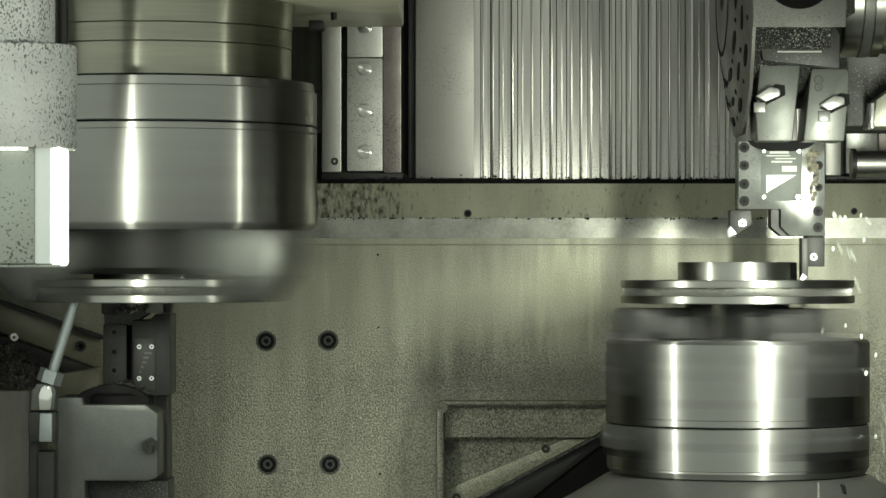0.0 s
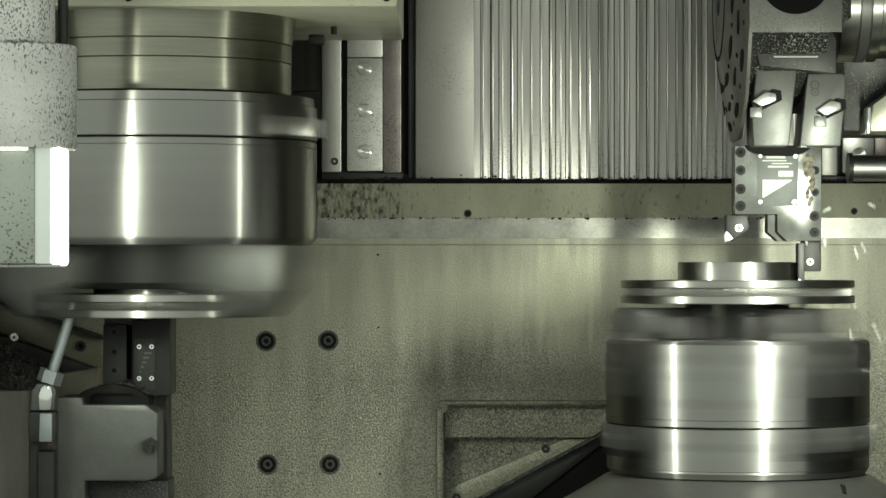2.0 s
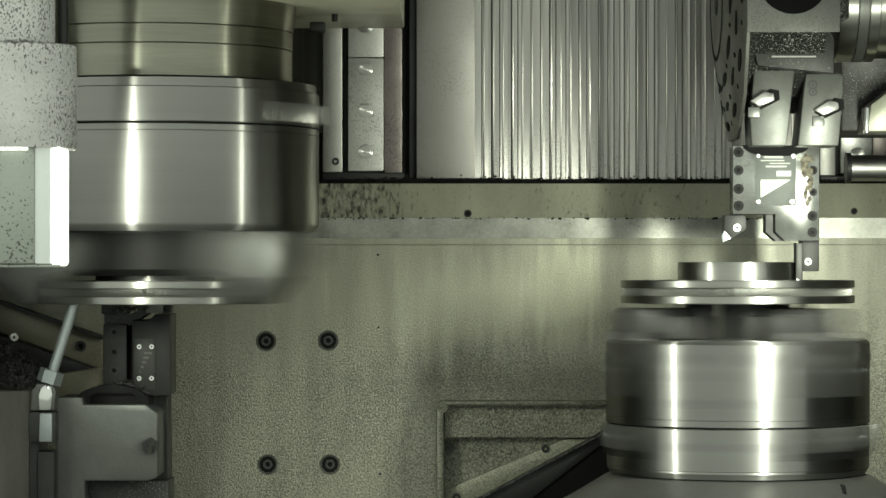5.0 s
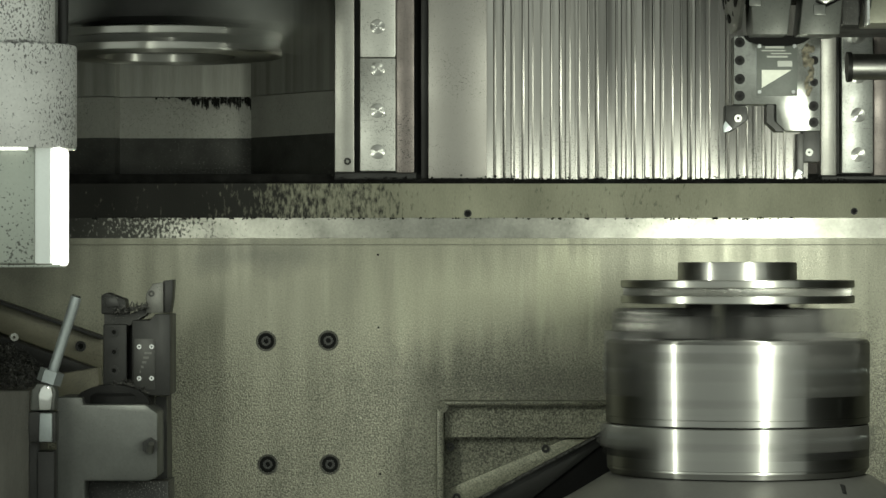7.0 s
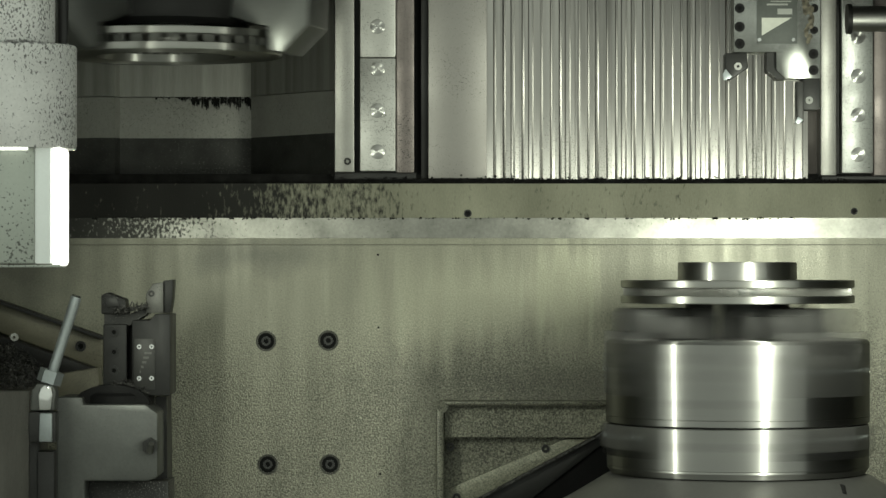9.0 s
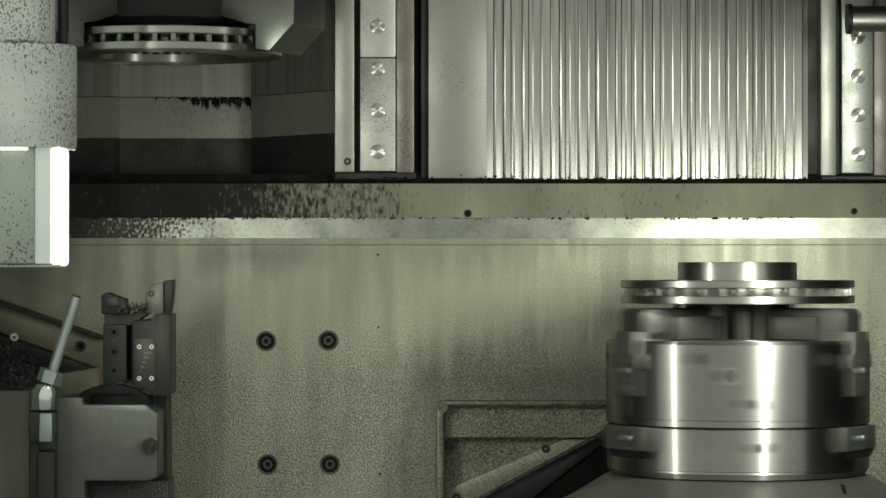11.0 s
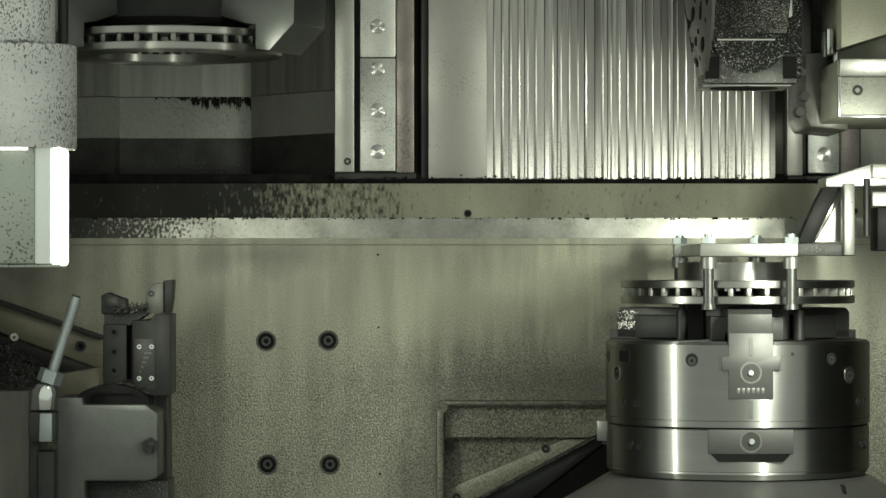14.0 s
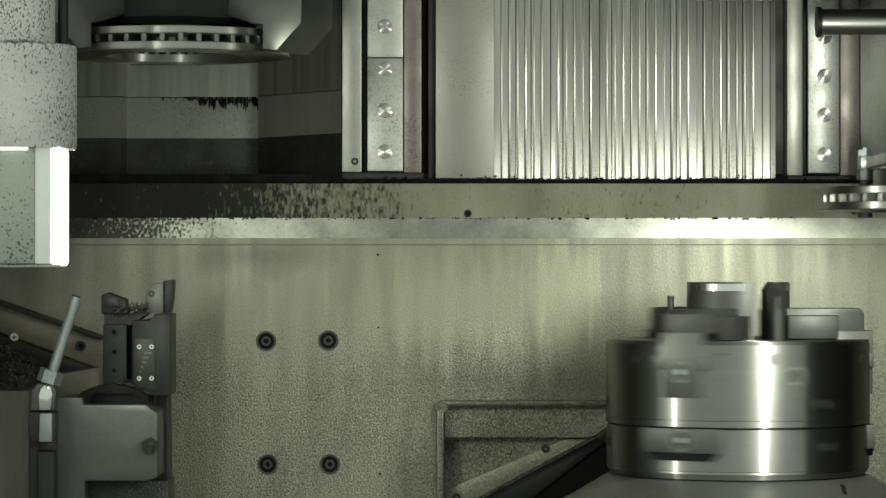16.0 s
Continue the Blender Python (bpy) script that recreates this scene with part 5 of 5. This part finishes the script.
bench = thing("swarf_ledge", -0.5666, 0.02, 1.0, "grey cast block under a heap of swarf", "cast block")
bm = B()
box(bm, -0.6584, -0.5302, -0.02, 0.16, 0.9, 1.2934, 0.004)
lp("block", bm, mat("rough_cast_block", (0.13, 0.125, 0.11), 0.5, 0.3, 0.15, 12, 0.3, 260, speck=0.12, stretch=(4, 1, 0.6)), bench, bench)
heap = []
for i in range(4200):
    px = r2.uniform(-0.6595, -0.5326)
    yy = r2.uniform(-0.015, 0.15)
    top_ = 0.012 + 0.045 * max(0.0, min(1.0, (yy + 0.02) / 0.12)) * max(0.15, 1 - max(0, (px - -0.5858) / 0.0627) ** 2)
    q_ = r2.uniform(0.0008, 0.0020)
    heap.append(((px, yy, 1.2934 + r2.uniform(0.2, 1.0) * top_), (r2.uniform(0, 6), r2.uniform(0, 6), 0), (q_ * 1.8, q_ * 0.7, q_ * 0.5)))
bm = chips(heap)
tagged(part("swarf_heap", bm, SWARF), "heap of small grey metal chips", "swarf", kind="stuff")

# ---- drops of coolant thrown off by the cutting tool ----
drops = []
drop_mesh = None
for i in range(230):
    if drop_mesh is None:
        bm = B()
        bmesh.ops.create_icosphere(bm, subdivisions=2, radius=0.0020, matrix=Matrix.Diagonal((1, 1, 1.7, 1)))
        o = part("coolant_drop", bm, mat("milky_coolant", (0.75, 0.78, 0.72), 0.08, 0.0, 0.02))
        drop_mesh = o.data
    else:
        o = new("coolant_drop", drop_mesh)
    tagged(o, "small milky drop of coolant in flight", "coolant drop", "coolant drops")
    drops.append(o)

# ---- everything that moves ----
def lerp(rows, t):
    if t <= rows[0][0]:
        return rows[0][1]
    for (a, u), (b, v) in zip(rows, rows[1:]):
        if t <= b:
            return u + (v - u) * (t - a) / (b - a)
    return rows[-1][1]


PXM = 0.0007    # one unit of travel on the spindle plane, in metres
PXB = 0.0008  # and on the carriage plane
LEFT_X = [(0, -23), (3.2, -23), (3.45, -28), (3.6, -27), (3.7, -23), (4.9, -23), (5.5, 0), (15.1, 0), (15.4, 13), (16, 13)]
LEFT_Z = [(0, 0), (0.5, 7), (1, 14), (1.5, 20), (2, 27), (2.5, 36), (3.0, 42), (3.25, 43), (3.45, 15), (3.55, 13), (3.7, 3), (4.2, 3), (5.85, 3), (5.98, -12), (6.1, -80), (6.2, -149),
          (6.3, -219), (6.4, -290), (6.5, -356), (6.6, -436), (6.7, -451), (16, -451)]
RIGHT_X = [(0, 8), (0.5, 6), (1, 4.5), (1.5, 3), (2, 1.5), (2.5, -2), (3, -3), (4.2, -3), (6.2, 0), (9.3, 0), (11.0, 0), (11.3, -36), (11.45, -60), (16, -60)]
RIGHT_Z = [(0, 0), (0.5, 2), (1, 4.5), (1.5, 6), (2, 9), (2.2, 2), (2.5, -3), (3, -1), (3.5, 2), (4, 5), (5.6, 10), (6.2, 2), (6.3, -2), (6.4, -35), (6.5, -82), (6.6, -157), (6.7, -191), (7.05, -191),
           (7.3, -286), (11.3, -286), (11.5, -280), (11.6, -245), (11.7, -222), (12.0, -214), (12.1, -208), (12.2, -185), (12.3, -150), (12.4, -115), (12.5, -110), (14.5, -110), (14.6, -127),
           (14.7, -170), (14.8, -231), (14.9, -255), (15.0, -272), (15.1, -275), (15.3, -277), (16, -280)]
GRIP_X = [(0, 560), (10.6, 560), (11.0, 450), (11.3, 323), (11.4, 245), (11.5, 205), (11.6, 148), (11.7, 115), (11.8, 50), (11.9, 18), (12.0, 0), (13.0, 0), (13.5, -1), (14, -4), (14.5, -6), (15.0, -7),
          (15.1, 8), (15.2, 45), (15.3, 88), (15.4, 136), (15.5, 172), (15.6, 224), (15.8, 315), (16, 355)]
LOWER_SPIN = [(0, -28160), (10.4, -700), (11.0, -60), (11.35, 0), (15.04, 0), (15.1, 40), (15.2, 190), (15.3, 285), (15.4, 343), (15.5, 380), (16, 570)]
UPPER_SPIN = [(0, -18858), (7.4, -1098), (7.6, -771), (9.2, -291), (9.7, -150), (10.2, -48), (10.7, 0), (16, 0)]
TURN = [(0, 0), (9.5, 0), (9.9, 30), (10.3, 60), (10.7, 90), (16, 90)]
TIMES = [i / FPS for i in range(0, 16 * FPS + 1)]


def motions():
    keys = sorted({t for c in (LEFT_X, LEFT_Z) for t, _ in c})
    for ob in (left_car, sheet):
        walk(ob, [(t, pose(lerp(LEFT_X, t) * PXB, 0, 0)) for t, _ in LEFT_X])
    walk(head, [(t, pose(UX + lerp(LEFT_X, t) * PXM, 0, hz - lerp(LEFT_Z, t) * PXM)) for t in keys])
    for ob in (upper_chuck, upper_disc):
        walk(ob, [(t, pose(UX + lerp(LEFT_X, t) * PXM, 0, hz - lerp(LEFT_Z, t) * PXM, 0, 0, lerp(UPPER_SPIN, t))) for t in TIMES])
    walk(right_car, [(t, pose(lerp(RIGHT_X, t) * PXB, 0, 0)) for t, _ in RIGHT_X])
    both = sorted({t for c in (LEFT_X, RIGHT_X) for t, _ in c})
    for i, ob in enumerate(lams):
        f = i / LAMS
        walk(ob, [(t, pose(LAM0 + (LAM1 - LAM0) * f + (lerp(LEFT_X, t) * (1 - f) + lerp(RIGHT_X, t) * f) * PXB, 0, 0)) for t in both])
    cx, cz = 0.3794, 1.1783
    walk(lower_chuck, [(t, pose(cx, 0, cz, 0, 0, lerp(LOWER_SPIN, t))) for t in TIMES])
    dz = 1.4052
    rows = []
    for t in TIMES:
        gone = t > 14.5
        dx = (lerp(GRIP_X, t) + 6) * PXM if gone else 0
        up = -(lerp(RIGHT_Z, t) + 110) * PXM if gone else 0
        rows.append((t, pose(cx + dx, 0, dz + up, 0, 0, lerp(LOWER_SPIN, min(t, 14.0)))))
    walk(lower_disc, rows)
    rkeys = sorted({t for c in (RIGHT_X, RIGHT_Z, TURN) for t, _ in c})
    walk(slide, [(t, pose((lerp(RIGHT_X, t) - 8) * PXM, 0, -lerp(RIGHT_Z, t) * PXM)) for t in rkeys])
    walk(turret, [(t, pose(TX + (lerp(RIGHT_X, t) - 8) * PXM, 0, TZ - lerp(RIGHT_Z, t) * PXM, lerp(TURN, t))) for t in rkeys])
    gkeys = sorted({t for c in (GRIP_X, RIGHT_Z) for t, _ in c})
    walk(gripper, [(t, pose(lerp(GRIP_X, t) * PXM, 0, -(lerp(RIGHT_Z, t) + 110) * PXM)) for t in gkeys])
    # each drop clings behind the tool, is thrown off, falls and comes to lie on the machine's floor
    r3 = random.Random(21)
    for ob in drops:
        t0 = frame(r3.uniform(-0.6, 2.1)) / FPS
        x0, y0, z0 = 0.4778 + r3.uniform(-0.012, 0.012), r3.uniform(0.0, 0.02), 1.4988 + r3.uniform(-0.01, 0.01)
        a, v = r3.uniform(-1.7, 0.7), r3.uniform(0.1, 0.55)
        vx, vy, vz = v * math.cos(a), v * math.sin(a) - 0.1, r3.uniform(-0.3, 0.6)
        rows = [(0.0, pose(x0, y0, z0))] if t0 > 0.02 else []
        for k in range(0, 11):
            t = t0 + k * 0.0667
            if t < 0:
                continue
            s = t - t0
            rows.append((t, pose(x0 + vx * s, y0 + vy * s, max(0.603, z0 + vz * s - 2.4 * s * s), 0, math.degrees(math.atan2(vx, 1.2)) * 0.5, 0)))
        lx, ly = rows[-1][1].translation.x, rows[-1][1].translation.y
        rows.append((rows[-1][0] + 0.2, pose(lx, ly, 0.603)))
        rows.append((16.0, pose(lx, ly, 0.603)))
        if rows[0][0] > 0:
            rows.insert(0, (0.0, rows[0][1]))
        walk(ob, rows)


motions()
